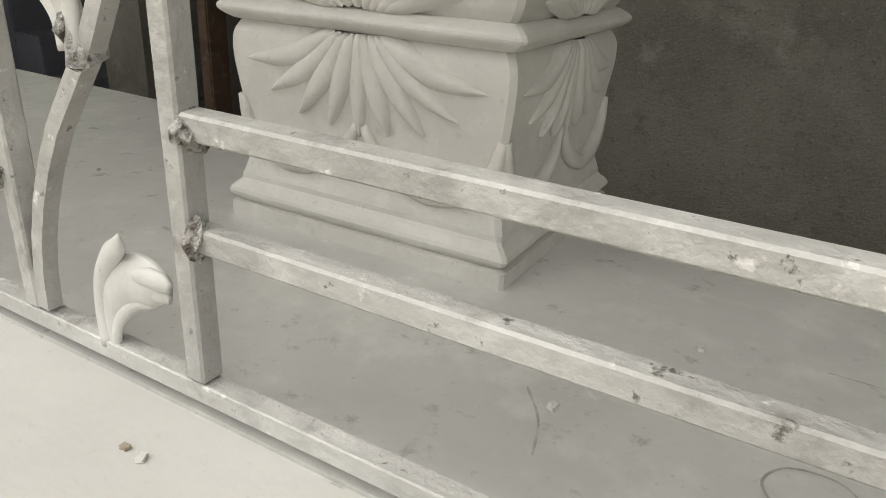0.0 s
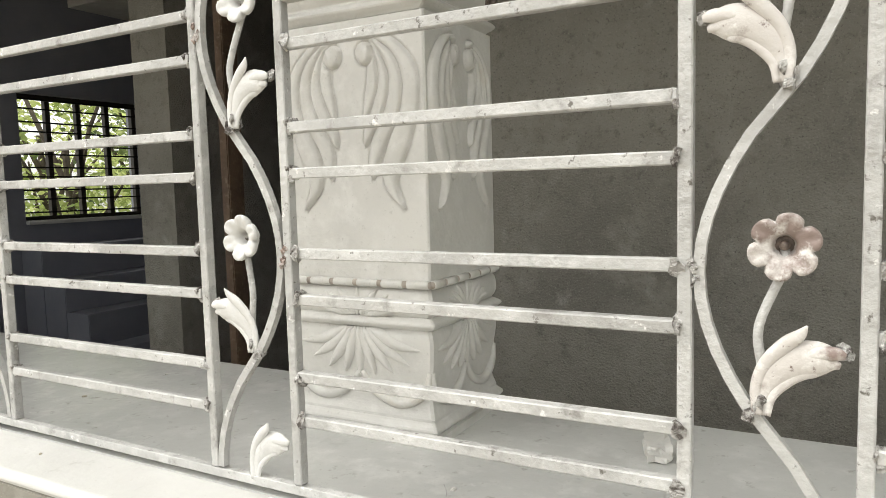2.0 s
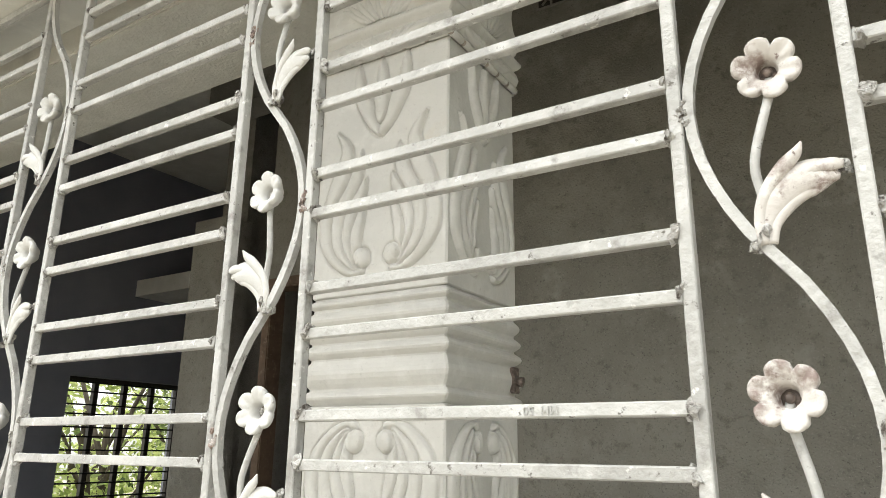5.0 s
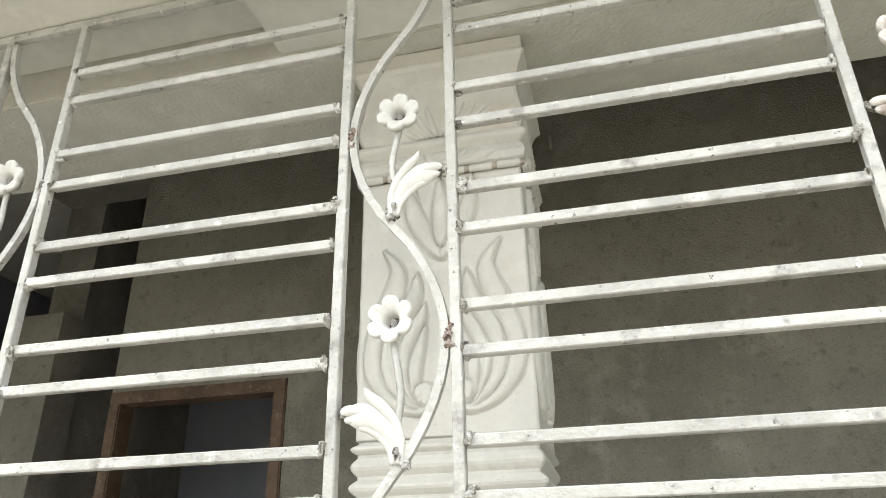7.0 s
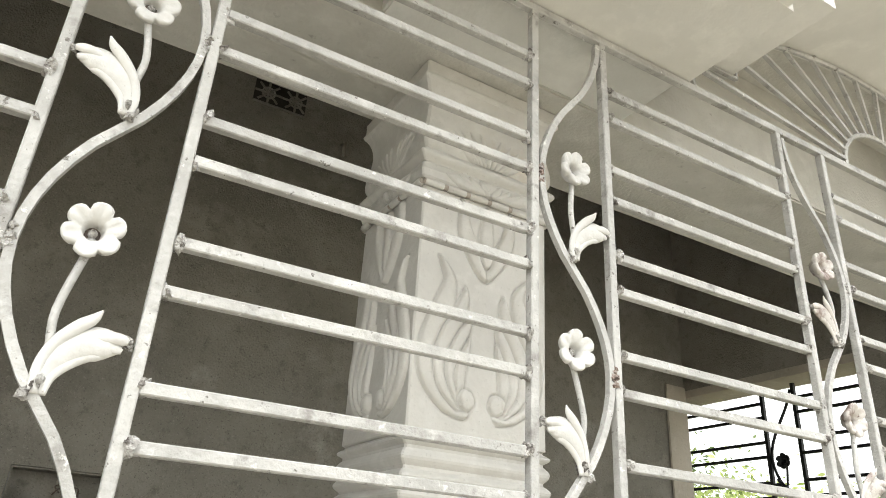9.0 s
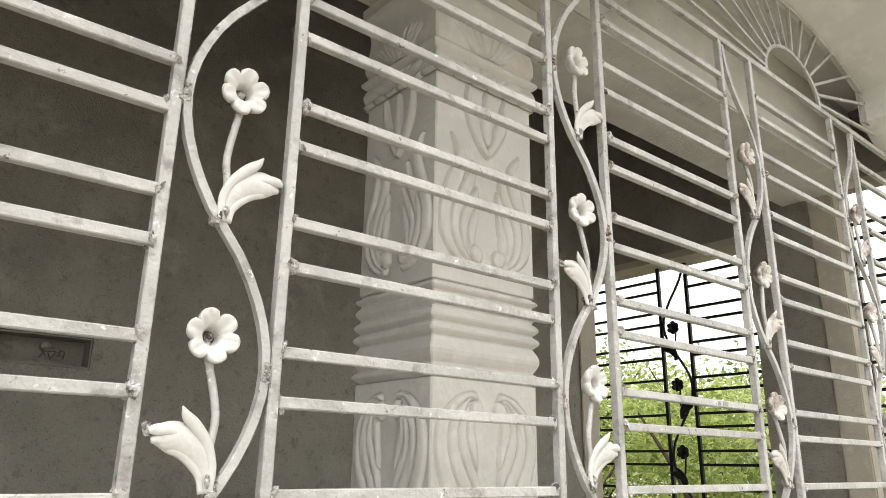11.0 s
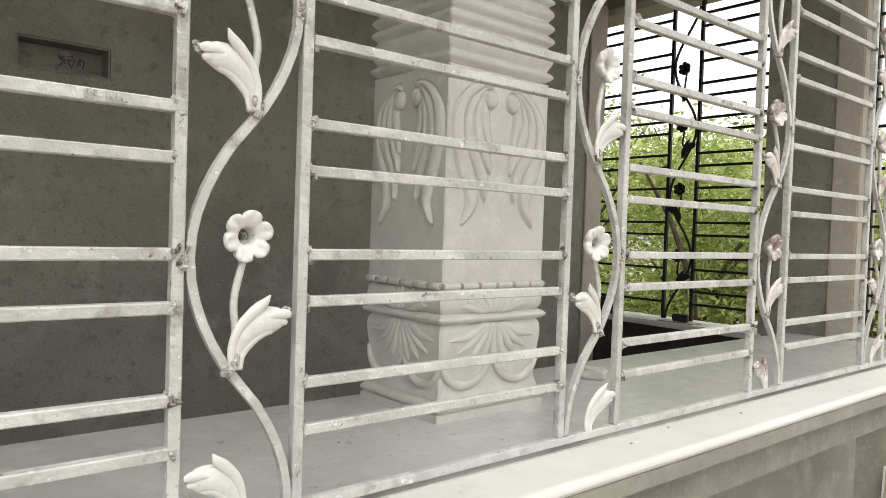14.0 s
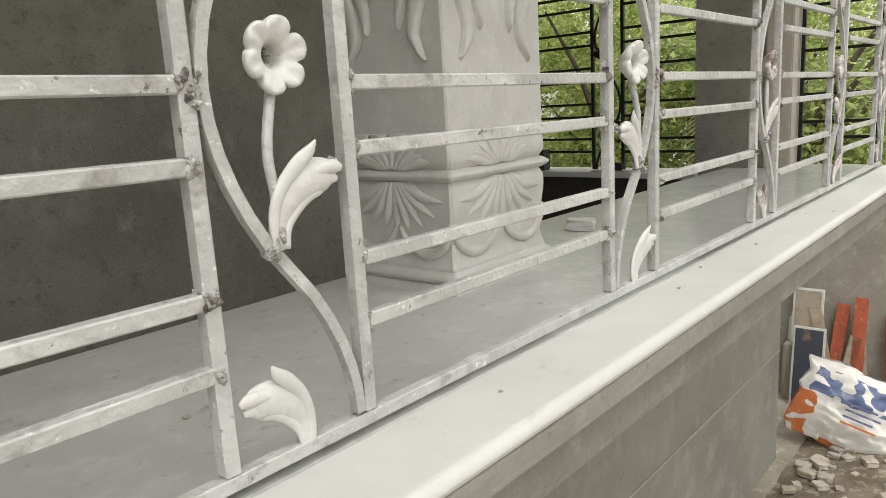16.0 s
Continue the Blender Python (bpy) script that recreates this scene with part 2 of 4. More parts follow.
def tube(points, radius, sides=8, bm=None, flat=1.0, caps=True):
    """A rod along points; radius may be a number or one a point; flat squeezes it along y."""
    own = bm or bmesh.new()
    pts = [Vector(p) for p in points]
    rs = radius if isinstance(radius, (list, tuple)) else [radius] * len(pts)
    rings = []
    for i, p in enumerate(pts):
        d = (pts[min(i + 1, len(pts) - 1)] - pts[max(i - 1, 0)]).normalized()
        a = d.cross(Vector((0, 1, 0)))
        if a.length < 1e-3:
            a = d.cross(Vector((1, 0, 0)))
        a.normalize()
        b = a.cross(d)
        rings.append([own.verts.new(p + (a * math.cos(q) + b * math.sin(q) * flat) * rs[i]) for q in [2 * math.pi * (k + 0.5) / sides for k in range(sides)]])
    for r, s in zip(rings, rings[1:]):
        for k in range(sides):
            own.faces.new((r[k], r[(k + 1) % sides], s[(k + 1) % sides], s[k]))
    if caps:
        own.faces.new(rings[0])
        own.faces.new(rings[-1])
    return own


def smooth_line(pts, n):
    """Catmull-Rom through 2D or 3D points."""
    P = [Vector(p) for p in pts]
    P = [P[0] * 2 - P[1]] + P + [P[-1] * 2 - P[-2]]
    out = []
    for i in range(1, len(P) - 2):
        for k in range(n):
            t = k / n
            a, b, c, d = P[i - 1], P[i], P[i + 1], P[i + 2]
            out.append(0.5 * (2 * b + (c - a) * t + (2 * a - 5 * b + 4 * c - d) * t * t + (3 * b - a - 3 * c + d) * t ** 3))
    return out + [P[-2]]


def petal_mesh(pts, width, height, bm=None, n=5, across=6, point=0.15, start=0.03):
    """A raised, tapered carved petal along (u, v) points; rises by height along -y."""
    own = bm or bmesh.new()
    line = smooth_line([Vector((p[0], p[1], 0)) for p in pts], n)
    rows = []
    last = len(line) - 1
    for i, p in enumerate(line):
        s = i / last
        d = line[min(i + 1, last)] - line[max(i - 1, 0)]
        d.normalize()
        nrm = Vector((-d.y, d.x, 0))
        w = width * max(point * (1 - s), math.sin(math.pi * min(1, start + (1 - start) * s) ** 0.8) ** 0.75 if s < 1 else 0.02)
        rows.append([own.verts.new(((p + nrm * w * (2 * k / across - 1)).x, -height * math.sqrt(max(0, 1 - (2 * k / across - 1) ** 2)) * min(1, 0.35 + w / width), (p + nrm * w * (2 * k / across - 1)).y)) for k in range(across + 1)])
    for r, s in zip(rows, rows[1:]):
        for k in range(across):
            own.faces.new((r[k], r[k + 1], s[k + 1], s[k]))
    return own


def root(name, label, category, group="", kind="", at=(0, 0, 0)):
    e = new(name)
    e.empty_display_size = 0.1
    e.location = at
    return tagged(e, label, category, group, kind)


def slab_with_holes(axis, a0, a1, z0, z1, d0, d1, holes):
    """A wall along x (axis 'x') or y, from a0 to a1 and z0 to z1, thick from d0 to d1, with rectangular holes (b0, b1, zb, zt)."""
    xs = sorted({a0, a1, *[v for h in holes for v in h[:2]]})
    zs = sorted({z0, z1, *[v for h in holes for v in h[2:]]})
    bm = bmesh.new()
    solid = lambda i, j: 0 <= i < len(xs) - 1 and 0 <= j < len(zs) - 1 and not any(h[0] <= (xs[i] + xs[i + 1]) / 2 <= h[1] and h[2] <= (zs[j] + zs[j + 1]) / 2 <= h[3] for h in holes)
    vert = {}

    def v(i, j, d):
        k = (i, j, d)
        if k not in vert:
            vert[k] = bm.verts.new((xs[i], d, zs[j]) if axis == "x" else (d, xs[i], zs[j]))
        return vert[k]
    for i in range(len(xs) - 1):
        for j in range(len(zs) - 1):
            if not solid(i, j):
                continue
            for d in (d0, d1):
                bm.faces.new((v(i, j, d), v(i + 1, j, d), v(i + 1, j + 1, d), v(i, j + 1, d)))
            for di, dj, e in ((-1, 0, ((0, 0), (0, 1))), (1, 0, ((1, 0), (1, 1))), (0, -1, ((0, 0), (1, 0))), (0, 1, ((0, 1), (1, 1)))):
                if not solid(i + di, j + dj):
                    (p, q), (r, s) = e
                    bm.faces.new((v(i + p, j + q, d0), v(i + r, j + s, d0), v(i + r, j + s, d1), v(i + p, j + q, d1)))
    return bm


def structure(name, bm, material, label, category):
    return tagged(part(name, bm, material), label, category, kind="structure")


# ---- the large structure ----
D = 1.90          # back wall of the veranda
XS = 2.45         # side wall with the window
GZ = -1.85        # ground outside
FZ = -1.00        # floor inside
structure("ground", box(-60, 60, -60, 60, GZ - 0.2, GZ), SOIL, "dusty bare soil ground round the house", "ground")
# floor coloured white as a reflector, to brighten the veranda walls
structure("floor", box(-4.5, XS, 0.667, 6.0, FZ - 0.08, FZ), WHITEWASH, "floor of the room behind the ledge, whitened to bounce light", "floor")
structure("ledge", box(-4.6, XS + 0.22, -0.008, 0.665, -0.045, 0.0, 0.004), SLAB, "wide polished pale grey marble ledge behind the grille", "ledge")
# sill: marble with a rounded nose
bm = bmesh.new()
prof = [(-0.06, -0.0225), (-0.01, -0.0225), (-0.01, 0.0)] + [(-0.136 - 0.016 * math.sin(a), -0.016 + 0.016 * math.cos(a)) for a in [math.pi / 2 * k / 7 for k in range(8)]] + [(-0.150, -0.022), (-0.148, -0.0225), (-0.06, -0.0225)]
ends = [[bm.verts.new((x, y, z)) for y, z in prof] for x in (-4.6, XS + 0.24)]
for k in range(len(prof)):
    bm.faces.new((ends[0][k], ends[0][(k + 1) % len(prof)], ends[1][(k + 1) % len(prof)], ends[1][k]))
for e in ends:
    bm.faces.new(e)
structure("sill", bm, SILL, "white marble sill with a rounded front edge", "sill")
structure("sill_edge", box(-4.6, XS + 0.236, -0.151, -0.012, -0.063, -0.031 + 0.008, 0.003), PARAPET, "grey plaster edge under the marble sill", "parapet")
structure("parapet_band", box(-4.6, XS + 0.22, -0.105, 0.66, -0.172, -0.064, 0.008), ROUGHCAST, "rough unfinished plaster band under the marble sill", "parapet")
structure("parapet_wall", box(-4.6, 3.05, 0.53, 0.662, GZ, -0.174, 0.006), PARAPET, "grey plastered low wall set back under the ledge", "parapet")
structure("mortar_line", box(-4.6, 3.04, 0.526, 0.5305, -1.146, -1.134), COLPL, "thin pale mortar seam along the low wall", "trim")
structure("yard_wall", box(4.15, 4.3, -1.5, 1.6, GZ, -0.35), COLPL, "beige plastered yard wall beyond the veranda", "wall")
structure("wall_north", slab_with_holes("x", -2.69, XS, FZ, 3.2, D, D + 0.2, [(-2.02, -1.105, FZ, 1.70), (-2.40, -2.02, FZ, 2.9), (-2.69, -2.40, 2.15, 2.9), (-0.831, -0.519, 0.993, 1.109)]), PLASTER, "dark grey unpainted plaster back wall of the veranda", "wall")
structure("wall_east", slab_with_holes("y", -0.02, 3.4, FZ, 3.2, XS, XS + 0.2, [(0.825, 2.10, -0.03, 1.90), (-0.02, 0.36, -0.002, 2.06), (-0.02, 0.665, FZ, -0.002)]), PLASTER, "dark grey plaster side wall with a window opening", "wall")
structure("corner_pilaster", box(2.288, XS - 0.002, D - 0.014, D - 0.002, FZ, 1.93, 0.004), PALEPL, "pale beige plastered strip beside the side window", "column")
structure("east_column", box(XS - 0.012, XS + 0.21, 0.356, 0.48, 0.0, 2.05, 0.006), PALEPL, "pale beige plastered column strip beside the window", "column")
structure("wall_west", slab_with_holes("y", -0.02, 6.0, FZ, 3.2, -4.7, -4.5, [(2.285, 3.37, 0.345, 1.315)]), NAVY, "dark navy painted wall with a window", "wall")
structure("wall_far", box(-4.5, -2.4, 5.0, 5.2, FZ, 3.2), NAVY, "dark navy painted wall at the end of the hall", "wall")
structure("wall_hall_side", box(-2.69, -2.45, D + 0.2, 5.0, FZ, 3.2), PLASTER, "dark plaster wall between the hall and the room", "wall")
# the dark colour stands for the unlit room
structure("wall_room", box(-2.45, XS, 3.2, 3.4, FZ, 3.2), NAVY, "room wall behind the doorway, coloured dark for the room's shade", "wall")
# out of view, added only to enclose the veranda at its open end
structure("wall_front_west", box(-4.6, -4.0, 0.012, 0.2, 0.0, 3.2), PLASTER, "unseen wall added to close the front past the grille", "wall")
structure("ceiling", box(-4.6, XS + 0.2, 0.0, 5.2, 3.2, 3.32), CONCRETE, "bare grey concrete ceiling slab", "ceiling")
structure("lintel_beam", box(-4.5, XS, 0.22, 0.615, 2.012, 2.80, 0.006), CONCRETE, "bare grey concrete beam resting on the marble pillar", "beam")
structure("front_soffit", box(-4.5, -0.362, 0.021, 0.219, 2.115, 2.41), WHITEWASH, "bare concrete soffit between the front wall and the beam", "ceiling")
structure("arch_soffit", box(0.402, XS, 0.021, 0.219, 2.42, 2.50), CONCRETE, "bare concrete soffit behind the arch", "ceiling")
structure("hall_landing", box(-4.5, -2.70, 2.75, 3.55, 2.02, 2.16), CONCRETE, "bare concrete landing slab over the dark hall", "slab")
structure("cross_beam", box(-0.36, 0.385, -0.345, 0.2225, 2.016, 2.60, 0.006), WHITEWASH, "pale plastered cross beam over the pillar", "beam")


# front wall over the grille, with an arch
ARCH = 1.27        # middle of the arch


def arch_z(x):
    """Underside of the front wall: a low segment with a square shoulder on each side."""
    d = abs(x - ARCH)
    return 2.262 + 0.138 * (1 - (d / 0.69) ** 2) if d <= 0.69 else 2.117 if d <= 0.87 else 2.014


bm = bmesh.new()
xs = [-4.6, ARCH - 0.871, ARCH - 0.87, ARCH - 0.691] + [ARCH + 0.69 * k / 20 for k in range(-20, 21)] + [ARCH + 0.691, ARCH + 0.87, ARCH + 0.871, 2.75]
top = 3.4
cols = []
for x in xs:
    cols.append([bm.verts.new((x, y, z)) for y, z in ((-0.30, arch_z(x)), (0.02, arch_z(x)), (0.02, top), (-0.30, top))])
for a, b in zip(cols, cols[1:]):
    for k in range(4):
        bm.faces.new((a[k], a[(k + 1) % 4], b[(k + 1) % 4], b[k]))
bm.faces.new(cols[0])
bm.faces.new(cols[-1])
structure("wall_front", bm, WHITEWASH, "pale whitewashed front wall with a wide flat arch", "wall")
bm = bmesh.new()
line = [(ARCH + 0.73 * k / 16, 2.318 + 0.15 * (1 - (k / 16) ** 2)) for k in range(-16, 17)]
cols = [[bm.verts.new((x, y, z + dz)) for y, dz in ((-0.34, 0), (-0.298, 0), (-0.298, 0.05), (-0.34, 0.05))] for x, z in line]
for a, b in zip(cols, cols[1:]):
    for k in range(4):
        bm.faces.new((a[k], a[(k + 1) % 4], b[(k + 1) % 4], b[k]))
bm.faces.new(cols[0])
bm.faces.new(cols[-1])
structure("arch_trim", bm, WHITEWASH, "pale moulded trim round the arch", "trim")
structure("eave", box(-4.8, 3.2, -0.55, 0.0, 3.41, 3.52), WHITEWASH, "pale concrete eave slab over the front", "eave")


# ---- front grille ----
VX = [0.009 + 0.8195 * k - (0.004 if k == -1 else 0) for k in (-5, -4, -3, -2, -1, 0, 1, 2, 3)]
HV = 0.097                      # half distance of a vine panel's two posts
RAIL, TOP = 0.022, 1.990
BAR_Z = [z for k in range(9) for z in (0.142 + 0.2058 * k, 0.2175 + 0.2055 * k)]
W = 0.0088


def flower_mesh(r=0.040):
    bm = bmesh.new()
    rings = []
    n = 48
    for f, y in ((0.06, 0.017), (0.25, 0.016), (0.30, 0.008), (0.36, -0.001), (0.46, -0.0045), (0.62, -0.0065), (0.78, -0.0085), (0.91, -0.0090), (0.985, -0.0065), (1.0, -0.0015), (0.95, 0.004), (0.66, 0.010), (0.44, 0.020), (0.1, 0.024)):
        ring = []
        for k in range(n):
            q = 2 * math.pi * k / n
            lobe = abs(math.cos(3 * q)) ** 0.5
            dent = math.exp(-((abs(math.cos(3 * q)) - 1) / 0.08) ** 2)
            rr = r * f * (1 - 0.25 * (1 - lobe) * min(1, f * 1.2))
            front = 1 if y < 0.005 else 0
            ring.append(bm.verts.new((rr * math.sin(q), y - front * f * (0.0065 * lobe - 0.0042 * dent * (0.6 < f < 0.95)), rr * math.cos(q))))
        rings.append(ring)
    for a, b in zip(rings, rings[1:]):
        for k in range(n):
            bm.faces.new((a[k], a[(k + 1) % n], b[(k + 1) % n], b[k]))
    bm.faces.new(rings[0])
    bm.faces.new(rings[-1])
    return bm


def ball(r, at=(0, 0, 0), sx=1, sy=1, sz=1, seg=10, bm=None, jitter=0.0):
    own = bm or bmesh.new()
    vs = bmesh.ops.create_uvsphere(own, u_segments=seg, v_segments=max(4, seg // 2 + 1), radius=r)["verts"]
    for v in vs:
        v.co = Vector((v.co.x * sx, v.co.y * sy, v.co.z * sz)) * (1 + jitter * noise.noise(v.co * 9 / r * 0.1 + Vector(at) * 50)) + Vector(at)
    return own


def leaf_mesh():
    """A cast leaf rooted at 0, leaning towards +x: a fat ribbed body ending in knuckles, and a horn along its upper edge."""
    bm = bmesh.new()
    ribs = (([(0.000, -0.004), (-0.002, 0.028), (0.008, 0.058), (0.028, 0.082), (0.043, 0.095), (0.051, 0.107)], (0.0060, 0.0068, 0.0078, 0.0088, 0.0070, 0.0012), -0.0036, 0.60),
            ([(0.005, -0.004), (0.007, 0.024), (0.021, 0.049), (0.044, 0.066), (0.066, 0.069), (0.080, 0.069)], (0.0085, 0.0120, 0.0178, 0.0205, 0.0188, 0.0110), -0.0012, 0.42),
            ([(0.010, -0.004), (0.015, 0.018), (0.030, 0.037), (0.046, 0.049), (0.058, 0.052), (0.068, 0.052)], (0.0045, 0.0052, 0.0066, 0.0074, 0.0066, 0.0015), -0.0030, 0.70),
            ([(0.030, 0.060), (0.048, 0.071), (0.066, 0.076), (0.080, 0.076), (0.089, 0.074)], (0.0015, 0.0052, 0.0078, 0.0078, 0.0040), -0.0050, 0.62),
            ([(0.036, 0.054), (0.050, 0.061), (0.064, 0.064), (0.076, 0.064), (0.084, 0.062)], (0.0015, 0.0046, 0.0068, 0.0070, 0.0035), -0.0042, 0.62))
    for line, radii, y, flat in ribs:
        pts = smooth_line([(x, y - 2.0 * z * z + 0.10 * z, z) for x, z in line], 5)
        tube(pts, [max(0.001, v.x) for v in smooth_line([(q, 0, 0) for q in radii], 5)], 12, bm, flat)
    return bm


def build_grille():
    g = root("window_grille", "white-primed welded iron window grille with flowering vines", "grille")
    first = {}

    def put(key, maker, material, m, label="", parent=g, smooth=False):
        if key not in first:
            first[key] = part(key.split("/")[0], maker(), material, parent, label, smooth)
            first[key].matrix_basis = m
            return first[key]
        return again(first[key], parent, m)

    x0, x1 = VX[0] + HV, VX[-1] + HV
    part("bottom_rail", box(x0, x1, -W, W, RAIL - W, RAIL + W - 0.001, 0.0012, seg=1), GRILLE, g)
    part("top_rail", box(x0, x1, -W, W, TOP, TOP + 0.02, 0.0012, seg=1), GRILLE, g)
    for i, vx in enumerate(VX):
        for sd in (-1, 1):
            if i == 0 and sd == -1:
                continue
            put("post", lambda: box(-W, W, -W - 0.001, W + 0.001, RAIL + W, TOP, 0.0019, seg=1), GRILLE, pose(vx + sd * HV, 0, 0, 0, 0, 0.2 * math.sin(7.1 * vx + sd)))
    span = VX[1] - VX[0] - 2 * HV
    rnd = random.Random(4)
    for i in range(len(VX) - 1):
        for z in BAR_Z:
            xa = VX[i] + HV
            put("bar", lambda: box(W, span - W, -W, W, -W, W, 0.0019, seg=1), GRILLE,
                pose(xa, rnd.uniform(-0.001, 0.001), z + rnd.uniform(-0.0015, 0.0015), rnd.uniform(-4, 4), rnd.uniform(-0.12, 0.12), 0))
            for xw in (xa + W + 0.003, xa + span - W - 0.003):
                put("weld", lambda: ball(0.0112, (0, 0, 0), 0.7, 1.05, 1.05, 10, jitter=1.6), WELD, pose(xw + rnd.uniform(-0.003, 0.003), -0.002, z + rnd.uniform(-0.003, 0.003), rnd.uniform(0, 360), 0, 0) @ Matrix.Diagonal((rnd.uniform(0.7, 1.3), rnd.uniform(0.92, 1.1), rnd.uniform(0.9, 1.12), 1)))
    # vines: the outer panels mirror the one before the pillar
    touch = [(-1, RAIL + 0.012), (1, 0.418), (-1, 0.800), (1, 1.197), (-1, 1.578), (1, TOP - 0.012)]
    sprigs = [(0.020, 0.255, -1, 0.453), (-0.018, 0.637, 1, 0.847), (0.016, 1.016, -1, 1.234), (-0.012, 1.416, 1, 1.620)]

    def vine_mesh():
        pts = []
        a = HV - W - 0.0075
        for (sa, za), (sb, zb) in zip(touch, touch[1:]):
            for k in range(12):
                t = k / 12
                c = math.cos(math.pi * t)
                c = math.copysign(abs(c) ** 0.85, c)
                pts.append((a * (sa * (1 + c) / 2 + sb * (1 - c) / 2), -0.003, za + (zb - za) * t))
        pts.append((a * touch[-1][0], -0.003, touch[-1][1]))
        return tube(pts, 0.0092, 4)

    for i, vx in enumerate(VX[1:], 1):
        flip = 1 if i % 2 else -1
        at = pose(vx, 0, 0) @ Matrix.Diagonal((flip, 1, 1, 1))
        rusty = vx > 0.5
        put("vine", vine_mesh, GRILLE, at)
        for s, z in touch[1:-1]:
            for k in range(3):
                put("weld_run/%d" % (abs(vx) < 0.3), lambda: ball(0.0085, (0, 0, 0), 0.9, 1.0, 0.9, 10, jitter=1.6), WELDRUST if abs(vx) < 0.3 else WELD,
                    at @ pose(s * (HV - W - 0.002 + rnd.uniform(-0.003, 0.003)), -0.006, z + (k - 1) * 0.011 + rnd.uniform(-0.003, 0.003), rnd.uniform(0, 360), 0, rnd.uniform(0, 90)))
        offs = {0: (-0.002, 0.013, -0.005, 0.003), 1: (-0.0115, 0.0055, -0.0135, 0.004), -1: (-0.0035, 0.0045, -0.005, 0.004)}.get(round((vx - 0.009) / 0.8195), (-0.004, 0.006, -0.006, 0.004))
        for k, (bx, bz, lean, fz) in enumerate(sprigs):
            off = offs[k]

            def stem():
                return tube(smooth_line([(bx, -0.004, bz), (bx + lean * 0.010, -0.006, bz + 0.045), (bx * 0.8 + lean * 0.002, -0.006, bz + 0.10), (off, 0.002, fz - 0.03), (off, 0.012, fz - 0.010)], 5), 0.0058, 8)
            put("stem/%d/%.3f" % (k, off), stem, GRILLE, at, smooth=True)
            fl = put("flower/%d" % rusty, flower_mesh, CASTRUST if rusty else CAST, at @ pose(off, -0.004, fz - 0.004, rnd.uniform(-6, 6), rnd.uniform(-15, 15), rnd.uniform(-5, 5)), "six-petalled cast iron flower", smooth=True)
            # the dark disc is bare iron and the shadow in the hollow, in one colour
            put("cup", lambda: ball(0.0112, (0, 0.0150, 0), 1, 0.2, 1, 14), STAMEN, Matrix(), "bare metal cup in the flower", parent=fl, smooth=True)
            put("stamen/%d" % rusty, lambda: ball(0.0064, (0, 0.0095, 0), 1, 1.0, 1, 10), STAMEN if rusty else WELD, Matrix(), "round knob in the flower", parent=fl, smooth=True)
            put("leaf/%d" % rusty, leaf_mesh, CASTRUST if rusty else CAST, at @ Matrix.Translation((bx + lean * 0.006, -0.006, bz)) @ Matrix.Diagonal((lean, 1, 1, 1)), "ribbed cast iron leaf", smooth=True)
            put("weld", None, WELD, at @ pose(bx, -0.008, bz, 10, 0, 0))
            put("weld", None, WELD, at @ pose(bx + lean * 0.010, -0.007, bz + 0.008, 70, 0, 30))
            put("weld", None, WELD, at @ pose(bx + lean * 0.0935, -0.006, bz + 0.074, 120, 0, 60) @ Matrix.Scale(0.8, 4))
        put("leaf/%d" % rusty, None, CAST, at @ Matrix.Translation((-0.006, -0.002, RAIL + 0.006)) @ Matrix.Diagonal((1, 1, 1, 1)), smooth=True)
    # stamped marks on two bars
    for body, x, z, size in (("MM  50", -0.985, BAR_Z[5], 0.0165), ("50", -1.18, BAR_Z[0], 0.016), ("MM  50", 0.56, BAR_Z[7], 0.016)):
        text = bpy.data.curves.new("stamp", "FONT")
        text.body, text.size, text.extrude, text.align_y = body, size, 0.0009, "CENTER"
        carrier = bpy.data.objects.new("stamp", text)
        scene.collection.objects.link(carrier)
        bpy.context.view_layer.update()
        me = bpy.data.meshes.new_from_object(carrier.evaluated_get(bpy.context.evaluated_depsgraph_get()))
        bpy.data.objects.remove(carrier)
        bpy.data.curves.remove(text)
        me.materials.clear()
        me.materials.append(GRILLE)
        o = new("stamped_mark", me)
        o.parent = g
        o.matrix_basis = pose(x, -W - 0.0012, z, 90, 180, 0)
    # the sunburst in the arch
    cx, cz, r = ARCH, TOP + 0.02, 0.212
    part("sunburst_hub", tube([(cx + r * math.cos(a), 0, cz + r * 0.78 * math.sin(a)) for a in [math.pi * k / 24 for k in range(25)]], 0.008, 6), GRILLE, g)
    part("sunburst_rim", tube([(cx + 0.68 * k / 20, -0.004, arch_z(cx + 0.68 * k / 20) - 0.012) for k in range(-20, 21)], 0.008, 6), GRILLE, g)
    for sd in (-1, 1):
        part("sunburst_side", tube([(cx + sd * 0.68, -0.004, arch_z(cx + 0.68) - 0.012), (cx + sd * 0.68, -0.004, 2.108), (cx + sd * 0.855, -0.004, 2.106), (cx + sd * 0.855, -0.004, cz)], 0.0075, 4), GRILLE, g)
    for k in range(14):
        a = math.pi * (k + 0.5) / 14
        p = Vector((cx + r * math.cos(a), 0, cz + r * 0.78 * math.sin(a)))
        q = p.copy()
        while abs(q.x - cx) < 0.85 and q.z < arch_z(q.x) - 0.015:
            q = q + Vector((math.cos(a), 0, 0.78 * math.sin(a))) * 0.01
        part("sunburst_ray", tube([p, q], 0.0078, 4), GRILLE, g)
        put("weld_run/0", None, WELD, pose(q.x, -0.004, q.z, 40 * k, 0, 25 * k))


build_grille()


# ---- carved marble pillar ----
PX, PY, HW = 0.007, 0.469, 0.1765     # its axis and the half width of its shaft


